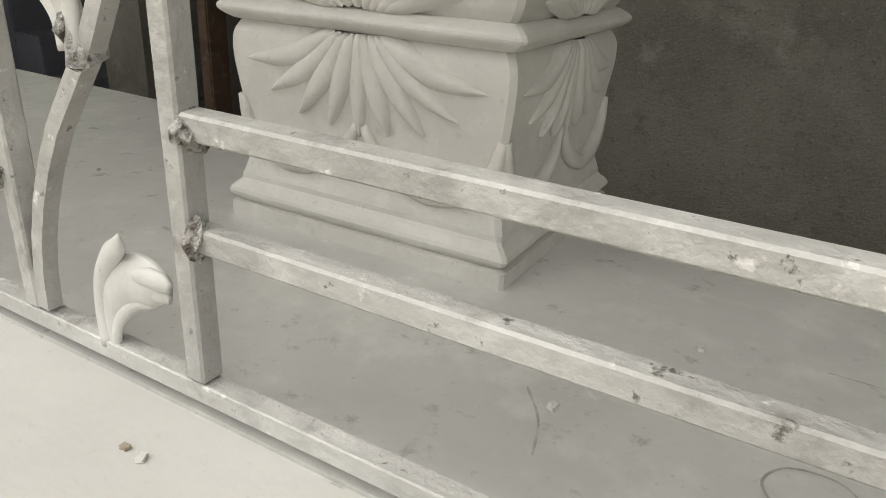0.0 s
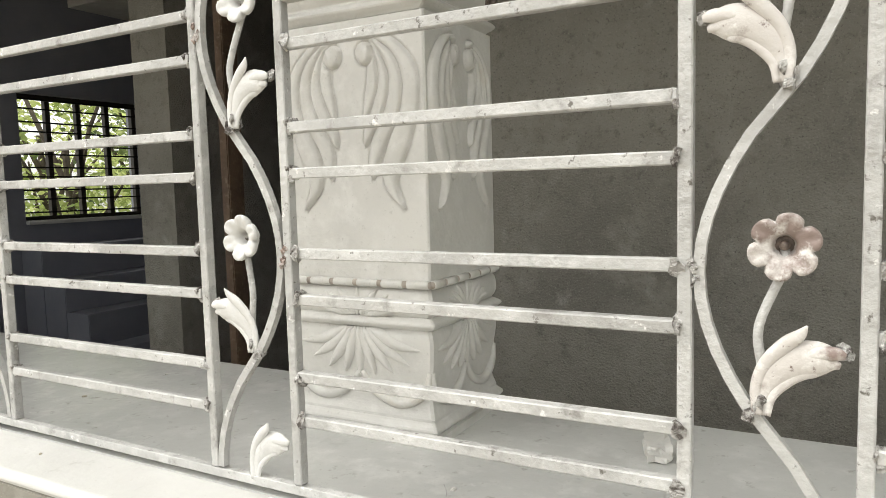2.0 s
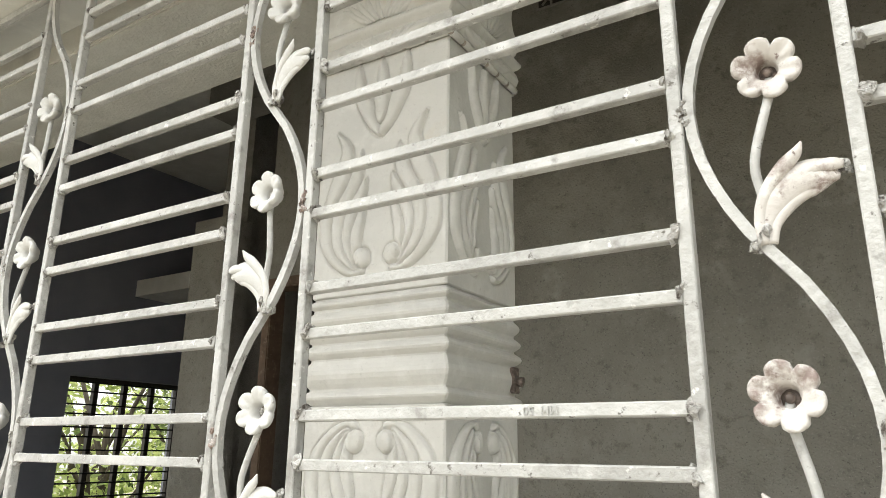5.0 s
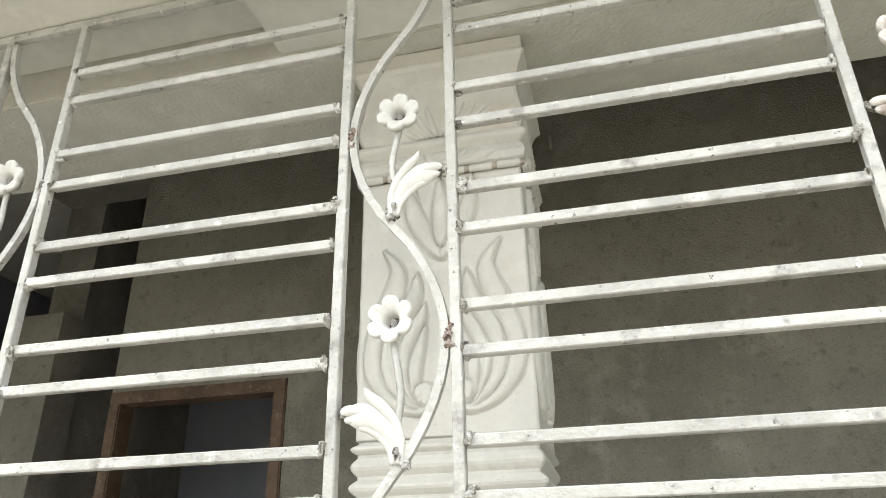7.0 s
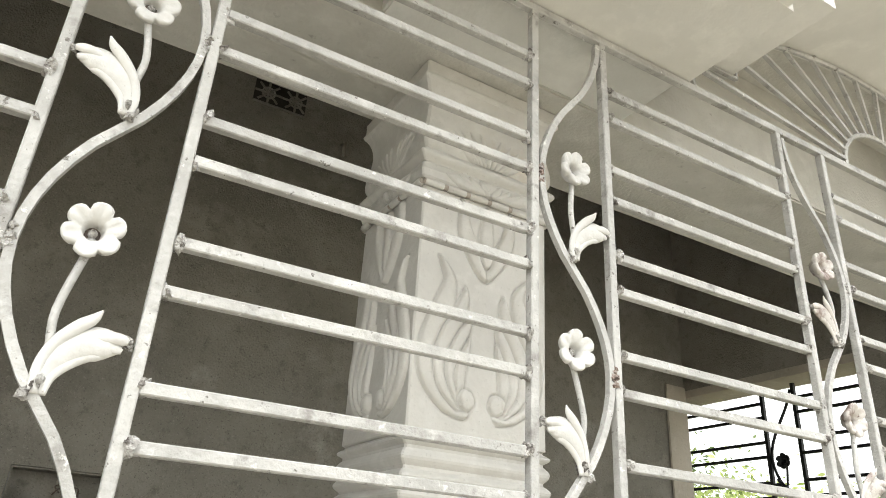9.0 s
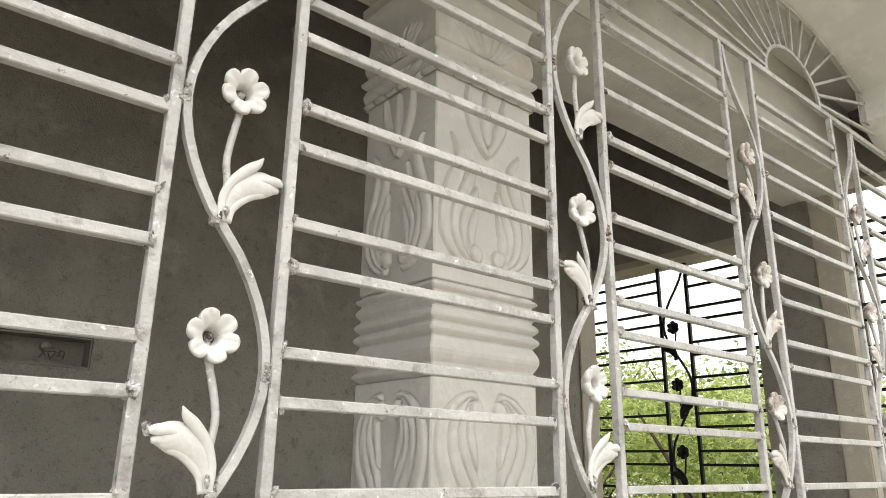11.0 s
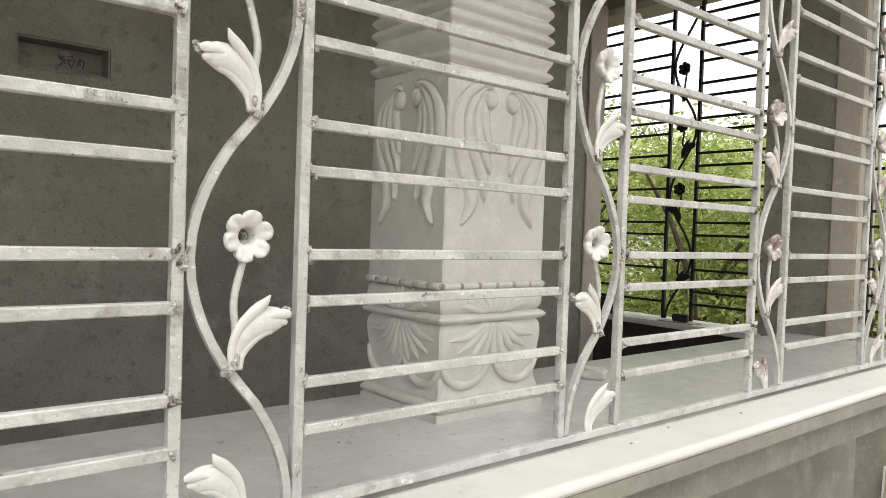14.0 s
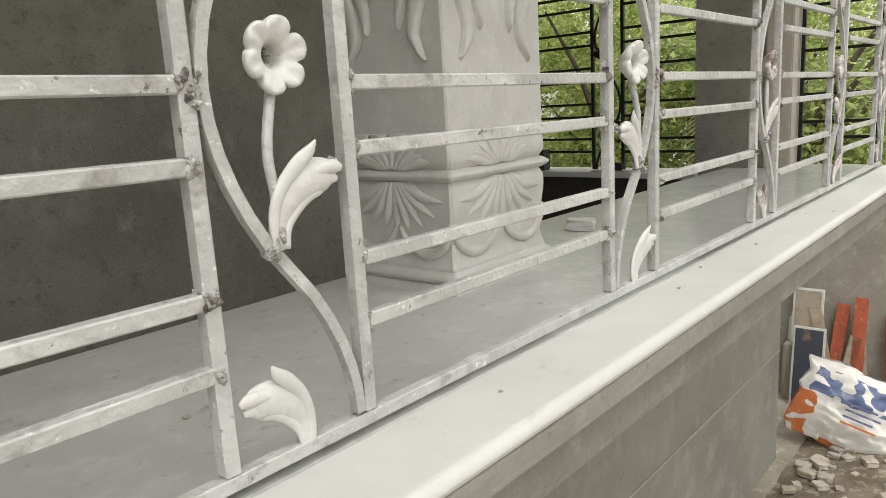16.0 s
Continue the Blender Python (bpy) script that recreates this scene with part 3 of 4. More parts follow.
def square_stack(profile, bm=None, corner=0.004):
    """Square rings with chamfered corners, (half width, z), lofted."""
    own = bm or bmesh.new()
    rings = []
    for h, z in profile:
        c = corner
        rings.append([own.verts.new((x, y, z)) for x, y in ((-h + c, -h), (h - c, -h), (h, -h + c), (h, h - c), (h - c, h), (-h + c, h), (-h, h - c), (-h, -h + c))])
    for a, b in zip(rings, rings[1:]):
        for k in range(8):
            own.faces.new((a[k], a[(k + 1) % 8], b[(k + 1) % 8], b[k]))
    own.faces.new(rings[0])
    own.faces.new(rings[-1])
    return own


def eased(profile):
    """The same profile, drawn as a smooth curve."""
    return [(v.x, v.y) for v in smooth_line([Vector((a, z, 0)) for a, z in profile], 5)]


def half_round(h, z0, z1, out, n=6):
    return [(h + out * math.sin(math.pi * k / n), z0 + (z1 - z0) * k / n) for k in range(n + 1)]


def build_pillar():
    p = root("carved_pillar", "white carved marble pillar with feather reliefs standing on the ledge", "pillar", at=(PX, PY, 0))
    p.rotation_euler = (0, 0, radians(0.8))
    p.scale = (1, 0.884, 1)          # a little less deep than wide
    H = HW
    part("plinth", square_stack([(H + 0.012, 0.0), (H + 0.012, 0.018)] + half_round(H + 0.004, 0.020, 0.044, 0.010) + [(H + 0.001, 0.048), (H + 0.001, 0.054)]), MARBLE, p)
    part("base", square_stack(eased([(H + 0.001, 0.054), (H - 0.006, 0.08), (H - 0.006, 0.12), (H - 0.001, 0.16), (H + 0.003, 0.195), (H + 0.002, 0.220), (H - 0.006, 0.236)]), corner=0.006), MARBLE, p)
    part("base_roll", square_stack([(H - 0.004, 0.236)] + half_round(H + 0.000, 0.237, 0.261, 0.014, 10) + [(H - 0.004, 0.262)]), MARBLE, p)
    part("base_collar", square_stack(eased([(H - 0.005, 0.262), (H + 0.003, 0.276), (H + 0.005, 0.292), (H + 0.002, 0.312), (H - 0.006, 0.323)]), corner=0.006), MARBLE, p)
    part("lower_shaft", square_stack([(H - 0.008, 0.322), (H - 0.008, 0.872)], corner=0.004), MARBLE, p)
    prof = [(H - 0.006, 0.872)]
    for z0, z1, out in ((0.876, 0.902, 0.014), (0.906, 0.966, 0.013), (0.970, 1.000, 0.014), (1.004, 1.034, 0.013), (1.040, 1.074, 0.011), (1.080, 1.100, 0.012)):
        prof += half_round(H - 0.002, z0, z1, out)
    part("middle_moulding", square_stack(prof + [(H - 0.004, 1.104)]), MARBLE, p)
    part("upper_shaft", square_stack([(H - 0.008, 1.104), (H - 0.008, 1.684)], corner=0.004), MARBLE, p)
    part("capital_collar", square_stack([(H + 0.004, 1.684), (H + 0.012, 1.692), (H + 0.016, 1.708), (H + 0.012, 1.724), (H + 0.006, 1.733)]), MARBLE, p)
    part("capital_roll", square_stack([(H + 0.006, 1.733)] + half_round(H + 0.008, 1.736, 1.768, 0.014, 10) + [(H + 0.006, 1.771)]), MARBLE, p)
    part("capital_bell", square_stack(eased([(H + 0.006, 1.771), (H + 0.014, 1.79), (H + 0.014, 1.82), (H + 0.007, 1.86), (H + 0.005, 1.90), (H + 0.012, 1.932), (H + 0.024, 1.956)]), corner=0.006), MARBLE, p)
    part("abacus", square_stack([(H + 0.024, 1.956)] + half_round(H + 0.026, 1.958, 1.976, 0.005) + [(H + 0.026, 1.977), (H + 0.026, 2.009)]), MARBLE, p)
    # rods of alternating beads
    made = {}
    for z, out in ((0.331, 0.0055), (1.676, 0.0085)):
        e = H + out
        for f in range(4):
            turn = pose(0, 0, 0, 0, 0, 90 * f)
            key = "rod%d" % (z > 1)
            if key not in made:
                # rod in a darker brown than the beads strung on it
                made[key] = part("bead_rod", tube([(-e, -e, z), (e, -e, z)], 0.0072, 10), BEADDARK, p, "brown marble rod showing between the pale beads", True)
            else:
                again(made[key], p, turn)
            for k in range(6):
                u = -e + 2 * e * (k + 0.5) / 6
                if "bead" not in made:
                    made["bead"] = part("bead", tube([(-0.0255, 0, 0), (-0.0235, 0, 0), (0.0235, 0, 0), (0.0255, 0, 0)], [0.0070, 0.0088, 0.0088, 0.0070], 10), MARBLE, p, "", True)
                    made["bead"].matrix_basis = turn @ pose(u, -e, z)
                else:
                    again(made["bead"], p, turn @ pose(u, -e, z))

    def carve(key, pts, width, height, v0=0.0, flip=False, out=0.0, start=0.03):
        """The same relief on all four faces, mirrored about the middle."""
        for f in range(4):
            for sd in (1, -1):
                if all(abs(q[0]) < 1e-6 for q in pts) and sd < 0:
                    continue
                m = pose(0, 0, 0, 0, 0, 90 * f) @ Matrix.Translation((0, -(H + out) + 0.0008, v0)) @ Matrix.Diagonal((sd, 1, -1 if flip else 1, 1))
                if key not in made:
                    made[key] = part("carved_leaf", petal_mesh(pts, width, height, start=start), MARBLE, p, "", True)
                    made[key].matrix_basis = m
                else:
                    again(made[key], p, m)

    # feather groups: (centre line, half width) from the curl downwards, v from the group's foot
    feather = [
        ([(0.048, 0.325), (0.088, 0.306), (0.128, 0.262), (0.138, 0.210), (0.121, 0.135), (0.098, 0.070), (0.096, 0.030), (0.124, -0.016)], 0.0285),
        ([(0.060, 0.312), (0.092, 0.276), (0.104, 0.232), (0.096, 0.180), (0.070, 0.125), (0.056, 0.080), (0.052, 0.045)], 0.0245),
        ([(0.056, 0.308), (0.076, 0.262), (0.077, 0.218), (0.060, 0.172), (0.044, 0.138), (0.036, 0.112)], 0.0185),
        ([(0.054, 0.300), (0.058, 0.250), (0.048, 0.205), (0.036, 0.160)], 0.0145),
    ]
    boss = ([(0.038, 0.3025), (0.0385, 0.299), (0.040, 0.295)], 0.0205)
    lily = [
        ([(0.001, 1.470), (0.030, 1.525), (0.060, 1.585), (0.070, 1.668)], 0.0215),
        ([(0.0, 1.500), (0.0, 1.575), (0.0, 1.664)], 0.0205),
    ]

    def relief(petals, z0, z1):
        """A panel with a carved height for each petal: rounded backs, sharp creases between them."""
        step = 0.0022
        half = H + 0.0005
        nu, nv = int(2 * half / step), int((z1 - z0) / step)
        uu, vv = np.meshgrid(np.linspace(-half, half, nu + 1), np.linspace(z0, z1, nv + 1))
        hh = np.zeros_like(uu)
        au = np.abs(uu)
        for pts, width, rise, blunt in petals:
            line = smooth_line([Vector((p[0], p[1], 0)) for p in pts], 14)
            n = len(line) - 1
            best, across = np.full(uu.shape, 9.0), np.full(uu.shape, 9.0)
            for q, p in enumerate(line):
                s = q / n
                w = width if blunt is True else width * max(0.03, math.sin(math.pi * (blunt + (1 - blunt) * s) ** 0.85)) ** 0.62
                d = np.hypot(au - p.x, vv - p.y)
                near = d / w < across
                across = np.where(near, d / w, across)
                best = np.where(near, d - w, best)
            inside = np.clip(1 - across ** 2, 0, None) ** 0.55 * rise
            crease = -0.0065 * np.exp(-(best / 0.0026) ** 2)
            ease = np.clip((best + 0.001) / 0.012, 0, 1)
            hh = np.where(across < 1, 0.35 * np.clip(hh, 0, 1) + inside + crease, hh * ease + crease * 0.9 + hh * (1 - ease) * 0.5)
        grain = np.sin(uu * 230 + 3 * np.sin(vv * 31)) * np.sin(vv * 170 + 2 * np.sin(uu * 47)) * 0.00018
        rim = np.minimum(np.minimum(half - au, vv - z0), z1 - vv)
        hh = np.where(rim < 1e-6, -0.003, hh + grain + 0.0085)
        bm = bmesh.new()
        verts = [[bm.verts.new((uu[a, c], -hh[a, c], vv[a, c])) for c in range(nu + 1)] for a in range(nv + 1)]
        for r, s in zip(verts, verts[1:]):
            for c in range(nu):
                bm.faces.new((r[c], r[c + 1], s[c + 1], s[c]))
        return bm

    def group(v0, sign):
        out = [([(u, v0 + sign * v) for u, v in pts], w, 0.0125 - 0.0012 * k, 0.10) for k, (pts, w) in enumerate(feather)]
        return out + [([(u, v0 + sign * v) for u, v in boss[0]], boss[1], 0.0135, True)]

    for petals, z0, z1 in ((group(0.500, 1), 0.333, 0.871), (group(1.486, -1) + [(pts, w, 0.013, 0.004) for pts, w in lily], 1.105, 1.672)):
        first = None
        for f in range(4):
            m = pose(0, 0, 0, 0, 0, 90 * f) @ Matrix.Translation((0, -H + 0.007, 0))
            if first is None:
                first = part("carved_panel", relief(petals, z0, z1), MARBLE, p, "feathers carved in low relief", True)
                first.matrix_basis = m
            else:
                again(first, p, m)
    carve("fan_middle", [(0, 0.236), (0, 0.185), (0, 0.128)], 0.0140, 0.011, 0, False, -0.003)
    for k in range(4):
        a, L = 0.30 + k * 0.32, 0.108 + 0.010 * k
        u = -0.007 - 0.007 * k
        carve("fan%d" % k, [(u, 0.236), (u - 0.44 * L * math.sin(a), 0.236 - 0.46 * L * math.cos(a * 0.85)), (u - 0.98 * L * math.sin(a), 0.236 - L * math.cos(a) * 0.98)], 0.0150, 0.0135, 0, False, -0.002, start=0.01)
    carve("crown_middle", [(0, 0.262), (0, 0.290), (0, 0.322)], 0.0105, 0.008, 0, False, 0.001)
    for k in range(4):
        a = 0.45 + k * 0.33
        carve("crown%d" % k, [(-0.008 - 0.008 * k, 0.262), (-0.014 - 0.032 * math.sin(a) - 0.012 * k, 0.262 + 0.030 * math.cos(a * 0.7)), (-0.020 - 0.072 * math.sin(a) - 0.010 * k, 0.262 + 0.060 * math.cos(a * 0.9))], 0.0120, 0.009, 0, False, 0.001)
    for k in range(5):
        a = 0.16 + k * 0.30
        carve("cap%d" % k, [(-0.004 - 0.012 * k, 1.690), (-0.014 - 0.030 * math.sin(a) * 1.4 - 0.012 * k, 1.706), (-0.02 - 0.07 * math.sin(a) - 0.011 * k, 1.708 + 0.02 * math.cos(a))], 0.0125, 0.011, 0, False, 0.011)
        carve("bell%d" % k, [(-0.004 - 0.010 * k, 1.770), (-0.010 - 0.030 * math.sin(a) * 1.2 - 0.012 * k, 1.807), (-0.02 - 0.07 * math.sin(a) - 0.011 * k, 1.827 + 0.035 * math.cos(a))], 0.0125, 0.012, 0, False, 0.006)
    # hanging scallops
    scal = [(-0.170, 0.150), (-0.158, 0.112), (-0.122, 0.086), (-0.078, 0.082), (-0.030, 0.104), (-0.004, 0.140)]
    for f in range(4):
        for sd in (1, -1):
            m = pose(0, 0, 0, 0, 0, 90 * f) @ Matrix.Translation((0, -H + 0.004, 0)) @ Matrix.Diagonal((sd, 1, 1, 1))
            if "scallop" not in made:
                made["scallop"] = part("scallop", tube(smooth_line([(a, 0, b) for a, b in scal], 5), [0.006 + 0.006 * math.sin(math.pi * i / 25) for i in range(26)], 8), MARBLE, p, "", True)
                made["scallop"].matrix_basis = m
            else:
                again(made["scallop"], p, m)


build_pillar()


# ---- fittings of the walls ----
def build_door():
    d = tagged(root("door_frame", "brown timber door frame in the plaster wall, doorway dark", "door frame"), kind="structure")
    x0, x1, zt = -2.02, -1.105, 1.70
    for n, a in (("jamb", (x0 + 0.002, x0 + 0.062)), ("jamb", (x1 - 0.062, x1 - 0.002))):
        part(n, box(*a, D - 0.012, D + 0.10, FZ, zt - 0.06, 0.006), WOOD, d)
    part("head", box(x0 + 0.002, x1 - 0.002, D - 0.012, D + 0.10, zt - 0.06, zt - 0.002, 0.006), WOOD, d)


build_door()


def build_switch_box():
    e = root("switch_box", "open recessed steel switch box without its cover", "switch box")
    x0, x1, z0, z1 = -0.829, -0.521, 0.995, 1.107
    part("back", box(x0, x1, D + 0.100, D + 0.106, z0, z1), PLASTER, e)
    for a in ((x0, x0 + 0.005, z0, z1), (x1 - 0.005, x1, z0, z1)):
        part("side", box(a[0], a[1], D + 0.004, D + 0.100, a[2], a[3]), PLASTER, e)
    part("lid", box(x0 + 0.005, x1 - 0.005, D + 0.004, D + 0.100, z1 - 0.005, z1), PLASTER, e)
    part("base", box(x0 + 0.005, x1 - 0.005, D + 0.004, D + 0.100, z0, z0 + 0.005), PLASTER, e)
    rnd = random.Random(2)
    part("conduit_end", tube([(-0.665, D + 0.098, 1.073), (-0.665, D + 0.055, 1.073), (-0.665, D + 0.056, 1.073), (-0.665, D + 0.09, 1.073)], [0.015, 0.015, 0.010, 0.010], 12), COLPL, e, "grey conduit end", True)
    for k in range(5):
        a = (-0.685 + 0.02 * k, D + 0.044, 1.028 + 0.008 * (k % 2))
        part("wire", tube(smooth_line([a, (a[0] + rnd.uniform(-0.02, 0.02), D + 0.02, a[2] + 0.02), (a[0] + rnd.uniform(-0.04, 0.04), D + 0.03, a[2] + rnd.uniform(-0.01, 0.04))], 4), 0.003, 6), STAMEN, e)


build_switch_box()


def build_vent():
    v = root("wall_vent", "dark pierced concrete ventilation block high in the wall", "vent")
    x0, x1, z0, z1 = -0.30, -0.045, 2.835, 2.958
    y = D - 0.004
    # dark sheet on the uncut wall stands for shade inside the holes
    part("backing", box(x0, x1, y - 0.002, y + 0.002, z0, z1), BLACKISH, v)
    for a in ((x0, x1, z0 - 0.008, z0), (x0, x1, z1, z1 + 0.008)):
        part("rim", box(a[0], a[1], y - 0.012, y - 0.002, a[2], a[3]), PLASTER, v)
    for k in range(2):
        cx, cz = x0 + 0.0675 + 0.135 * k, (z0 + z1) / 2
        for q in range(8):
            a = math.pi * q / 4
            part("spoke", tube([(cx, y - 0.006, cz), (cx + 0.066 * math.cos(a), y - 0.006, cz + 0.066 * math.sin(a))], 0.006, 5), PLASTER, v)
        part("ring", tube([(cx + 0.03 * math.cos(t), y - 0.006, cz + 0.03 * math.sin(t)) for t in [2 * math.pi * s / 14 for s in range(15)]], 0.005, 5), PLASTER, v)


build_vent()
hook = root("wall_hook", "short pale conduit stub sticking out of the wall", "conduit")
part("stub", tube([(0.17, D + 0.01, 2.76), (0.17, D - 0.03, 2.755), (0.17, D - 0.035, 2.68)], 0.009, 8), COLPL, hook, "", True)
knob = root("iron_bracket", "small dark iron bracket fixed to the side of the marble pillar", "bracket")
part("plate", box(0.186, 0.198, 0.585, 0.612, 0.908, 0.966, 0.002), STAMEN, knob)
part("peg", tube([(0.196, 0.598, 0.936), (0.212, 0.600, 0.932)], [0.009, 0.012], 10), STAMEN, knob, "", True)


# ---- side window, with a black grille of the same pattern ----
def build_side_window():
    w = tagged(root("window_1", "side window opening with a black iron vine grille", "window"), kind="structure")
    y0, y1, z0, z1 = 0.825, 2.10, -0.03, 1.90
    part("window_sill", box(XS - 0.05, XS + 0.22, y0 - 0.02, D - 0.016, z0 - 0.03, z0 + 0.002, 0.004), SILL, w, "white marble window sill")
    part("reveal", box(XS + 0.002, XS + 0.206, y1 - 0.01, y1 + 0.006, z0 + 0.004, z1 - 0.034, 0.002), COLPL, w, "pale plaster reveal")
    part("head_reveal", box(XS - 0.004, XS + 0.206, y0, y1, z1 - 0.03, z1 + 0.012, 0.002), PALEPL, w, "pale plaster reveal")
    gx = XS + 0.13
    bar = part("grille_bar", box(-0.007, 0.007, 0, 1, -0.007, 0.007), BLACKIRON, w)
    bar.matrix_basis = Matrix.Translation((gx, y0, 0.20)) @ Matrix.Diagonal((1, 1.295 - y0, 1, 1))
    for k in range(18):
        for a, b in ((y0, 1.295), (1.485, y1)):
            z = 0.075 + 0.2055 * (k // 2) + (0.075 if k % 2 else 0)
            if (k, a) != (0, y0):
                again(bar, w, Matrix.Translation((gx, a, z)) @ Matrix.Diagonal((1, b - a, 1, 1)))
            else:
                bar.matrix_basis = Matrix.Translation((gx, a, z)) @ Matrix.Diagonal((1, b - a, 1, 1))
    for y in (y0 + 0.01, 1.295, 1.485, y1 - 0.02):
        part("grille_post", box(gx - 0.009, gx + 0.009, y - 0.009, y + 0.009, z0, z1 - 0.03), BLACKIRON, w)
    pts = []
    tz = [z0, 0.35, 0.73, 1.12, 1.50, 1.88]
    for k in range(5):
        for q in range(10):
            t = q / 10
            s = -1 if k % 2 else 1
            pts.append((gx, 1.39 + s * 0.08 * math.cos(math.pi * t), tz[k] + (tz[k + 1] - tz[k]) * t))
    part("grille_vine", tube(pts, 0.008, 6), BLACKIRON, w, "", True)
    turn = pose(0, 0, 0, 0, 0, -90)
    fl = lf = None
    for k, z in enumerate((0.36, 0.76, 1.14, 1.48)):
        m = Matrix.Translation((gx - 0.02, 1.39, z)) @ turn
        if fl is None:
            fl = part("grille_flower", flower_mesh(), BLACKIRON, w, "", True)
            lf = part("grille_leaf", leaf_mesh(), BLACKIRON, w, "", True)
            fl.matrix_basis = m
            lf.matrix_basis = Matrix.Translation((gx - 0.01, 1.39, z - 0.19)) @ turn
        else:
            again(fl, w, m)
            again(lf, w, Matrix.Translation((gx - 0.01, 1.39, z - 0.19)) @ turn @ Matrix.Diagonal((-1 if k % 2 else 1, 1, 1, 1)))
        part("grille_stem", tube([(gx, 1.39 + (0.02 if k % 2 else -0.02), z - 0.19), (gx, 1.40, z - 0.1), (gx, 1.39, z - 0.02)], 0.006, 6), BLACKIRON, w)


build_side_window()
# blackish sheet before the side wall, below the window sill
part_dark = structure("side_panel", box(XS - 0.03, XS - 0.002, 0.70, D - 0.004, FZ, -0.062), BLACKISH, "blackish panel covering the wall under the side window", "panelling")


def build_end_grille():
    g = root("end_grille", "black iron bars closing the end of the veranda", "grille")
    bar = None
    for k in range(18):
        z = 0.142 + 0.2055 * (k // 2) + (0.0755 if k % 2 else 0)
        bm_m = Matrix.Translation((XS + 0.1, 0.012, z))
        if bar is None:
            bar = part("bar", box(-0.007, 0.007, 0, 0.335, -0.007, 0.007), BLACKIRON, g)
            bar.matrix_basis = bm_m
        else:
            again(bar, g, bm_m)
    for y in (0.02, 0.34):
        part("post", box(XS + 0.09, XS + 0.11, y - 0.008, y + 0.008, 0.002, 2.05), BLACKIRON, g)


build_end_grille()

# ---- window of the dark hall ----
def build_hall_window():
    w = tagged(root("window_2", "dark-framed hall window with thin iron bars and foliage beyond", "window"), kind="structure")
    y0, y1, z0, z1 = 2.285, 3.37, 0.345, 1.315
    x = -4.6
    for k in range(5):
        y = y0 + 0.02 + (y1 - y0 - 0.04) * k / 4
        part("mullion", box(x - 0.02, x + 0.02, y - 0.02, y + 0.02, z0, z1), BLACKISH, w)
    for z in (z0 + 0.015, z1 - 0.015):
        part("window_frame", box(x - 0.022, x + 0.022, y0, y1, z - 0.015, z + 0.015), BLACKISH, w)
    part("window_sill", box(-4.72, -4.46, y0, y1, z0 - 0.03, z0, 0.004), SILL, w, "pale window sill")
    bar = None
    for k in range(11):
        z = z0 + 0.06 + (z1 - z0 - 0.1) * k / 10 + (0.015 if k % 2 else 0)
        if bar is None:
            bar = part("iron_bar", box(-0.006, 0.006, y0, y1, -0.006, 0.006), BLACKIRON, w)
            bar.matrix_basis = Matrix.Translation((x + 0.05, 0, z))
        else:
            again(bar, w, Matrix.Translation((x + 0.05, 0, z)))


build_hall_window()


def build_stairs():
    s = tagged(root("hall_stairs", "concrete stairs in the hall, coloured dark as they stand unlit", "stairs"), kind="structure")
    for k in range(5):
        # concrete steps in the navy colour, which puts the hall's shade on them
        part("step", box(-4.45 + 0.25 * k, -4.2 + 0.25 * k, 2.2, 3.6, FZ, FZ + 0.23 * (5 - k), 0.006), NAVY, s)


build_stairs()


# ---- small things on the ledge and the sill ----
def stone(name, at, size, material, label, category, seed, tilt=0):
    bm = bmesh.new()
    bmesh.ops.create_cube(bm, size=1)
    bmesh.ops.subdivide_edges(bm, edges=bm.edges[:], cuts=3, use_grid_fill=True)
    for v in bm.verts:
        r = v.co.copy()
        v.co = r * (0.86 + 0.14 * (1 - r.length)) + Vector((noise.noise(r * 2.3 + Vector((seed, 0, 0))), noise.noise(r * 2.3 + Vector((0, seed, 0))), noise.noise(r * 2.3 + Vector((0, 0, seed))))) * 0.16
    for v in bm.verts:
        v.co = Vector((v.co.x * size[0], v.co.y * size[1], v.co.z * size[2]))
    low = min(v.co.z for v in bm.verts)
    for v in bm.verts:
        v.co.z -= low
    ob = part(name, bm, material)
    ob.matrix_basis = pose(*at, 0, 0, tilt)
    return tagged(ob, label, category)


stone("marble_offcut", (0.600, 0.452, 0.0), (0.048, 0.090, 0.034), MARBLE, "rough white marble offcut lying on the ledge", "stone", 3, 20)
rnd = random.Random(12)
for k in range(16):
    x, y = rnd.uniform(-1.0, 1.3), rnd.choice((rnd.uniform(-0.12, -0.03), rnd.uniform(0.05, 0.6)))
    if abs(x - PX) < 0.25 and y > 0.26:
        continue
    s = rnd.uniform(0.004, 0.008)
    stone("plaster_crumb", (x, y, 0.0), (s * 1.4, s, s * 0.6), MARBLE if k % 3 else RUBBLE, "small crumb of dry plaster on the marble", "crumb", k + 20, rnd.uniform(0, 180))["group"] = "plaster crumbs"


def build_window_sill_things():
    b = root("plastic_box", "small black plastic box on the window sill", "box", at=(XS + 0.02, 1.80, -0.028))
    part("body", box(-0.04, 0.04, -0.05, 0.05, 0.0, 0.11, 0.006), PLASTICBLK, b)
    part("cap", box(-0.043, 0.043, -0.053, 0.053, 0.11, 0.125, 0.004), PLASTICBLK, b)
    t = root("plastering_float", "grey plastering float with a black handle on the window sill", "float", at=(XS + 0.01, 1.30, -0.028))
    part("blade", box(-0.045, 0.045, -0.12, 0.12, 0.0, 0.006, 0.001), COLPL, t)
    part("handle", box(-0.014, 0.014, -0.06, 0.04, 0.006, 0.05, 0.006), PLASTICBLK, t, "black plastic handle")


build_window_sill_things()


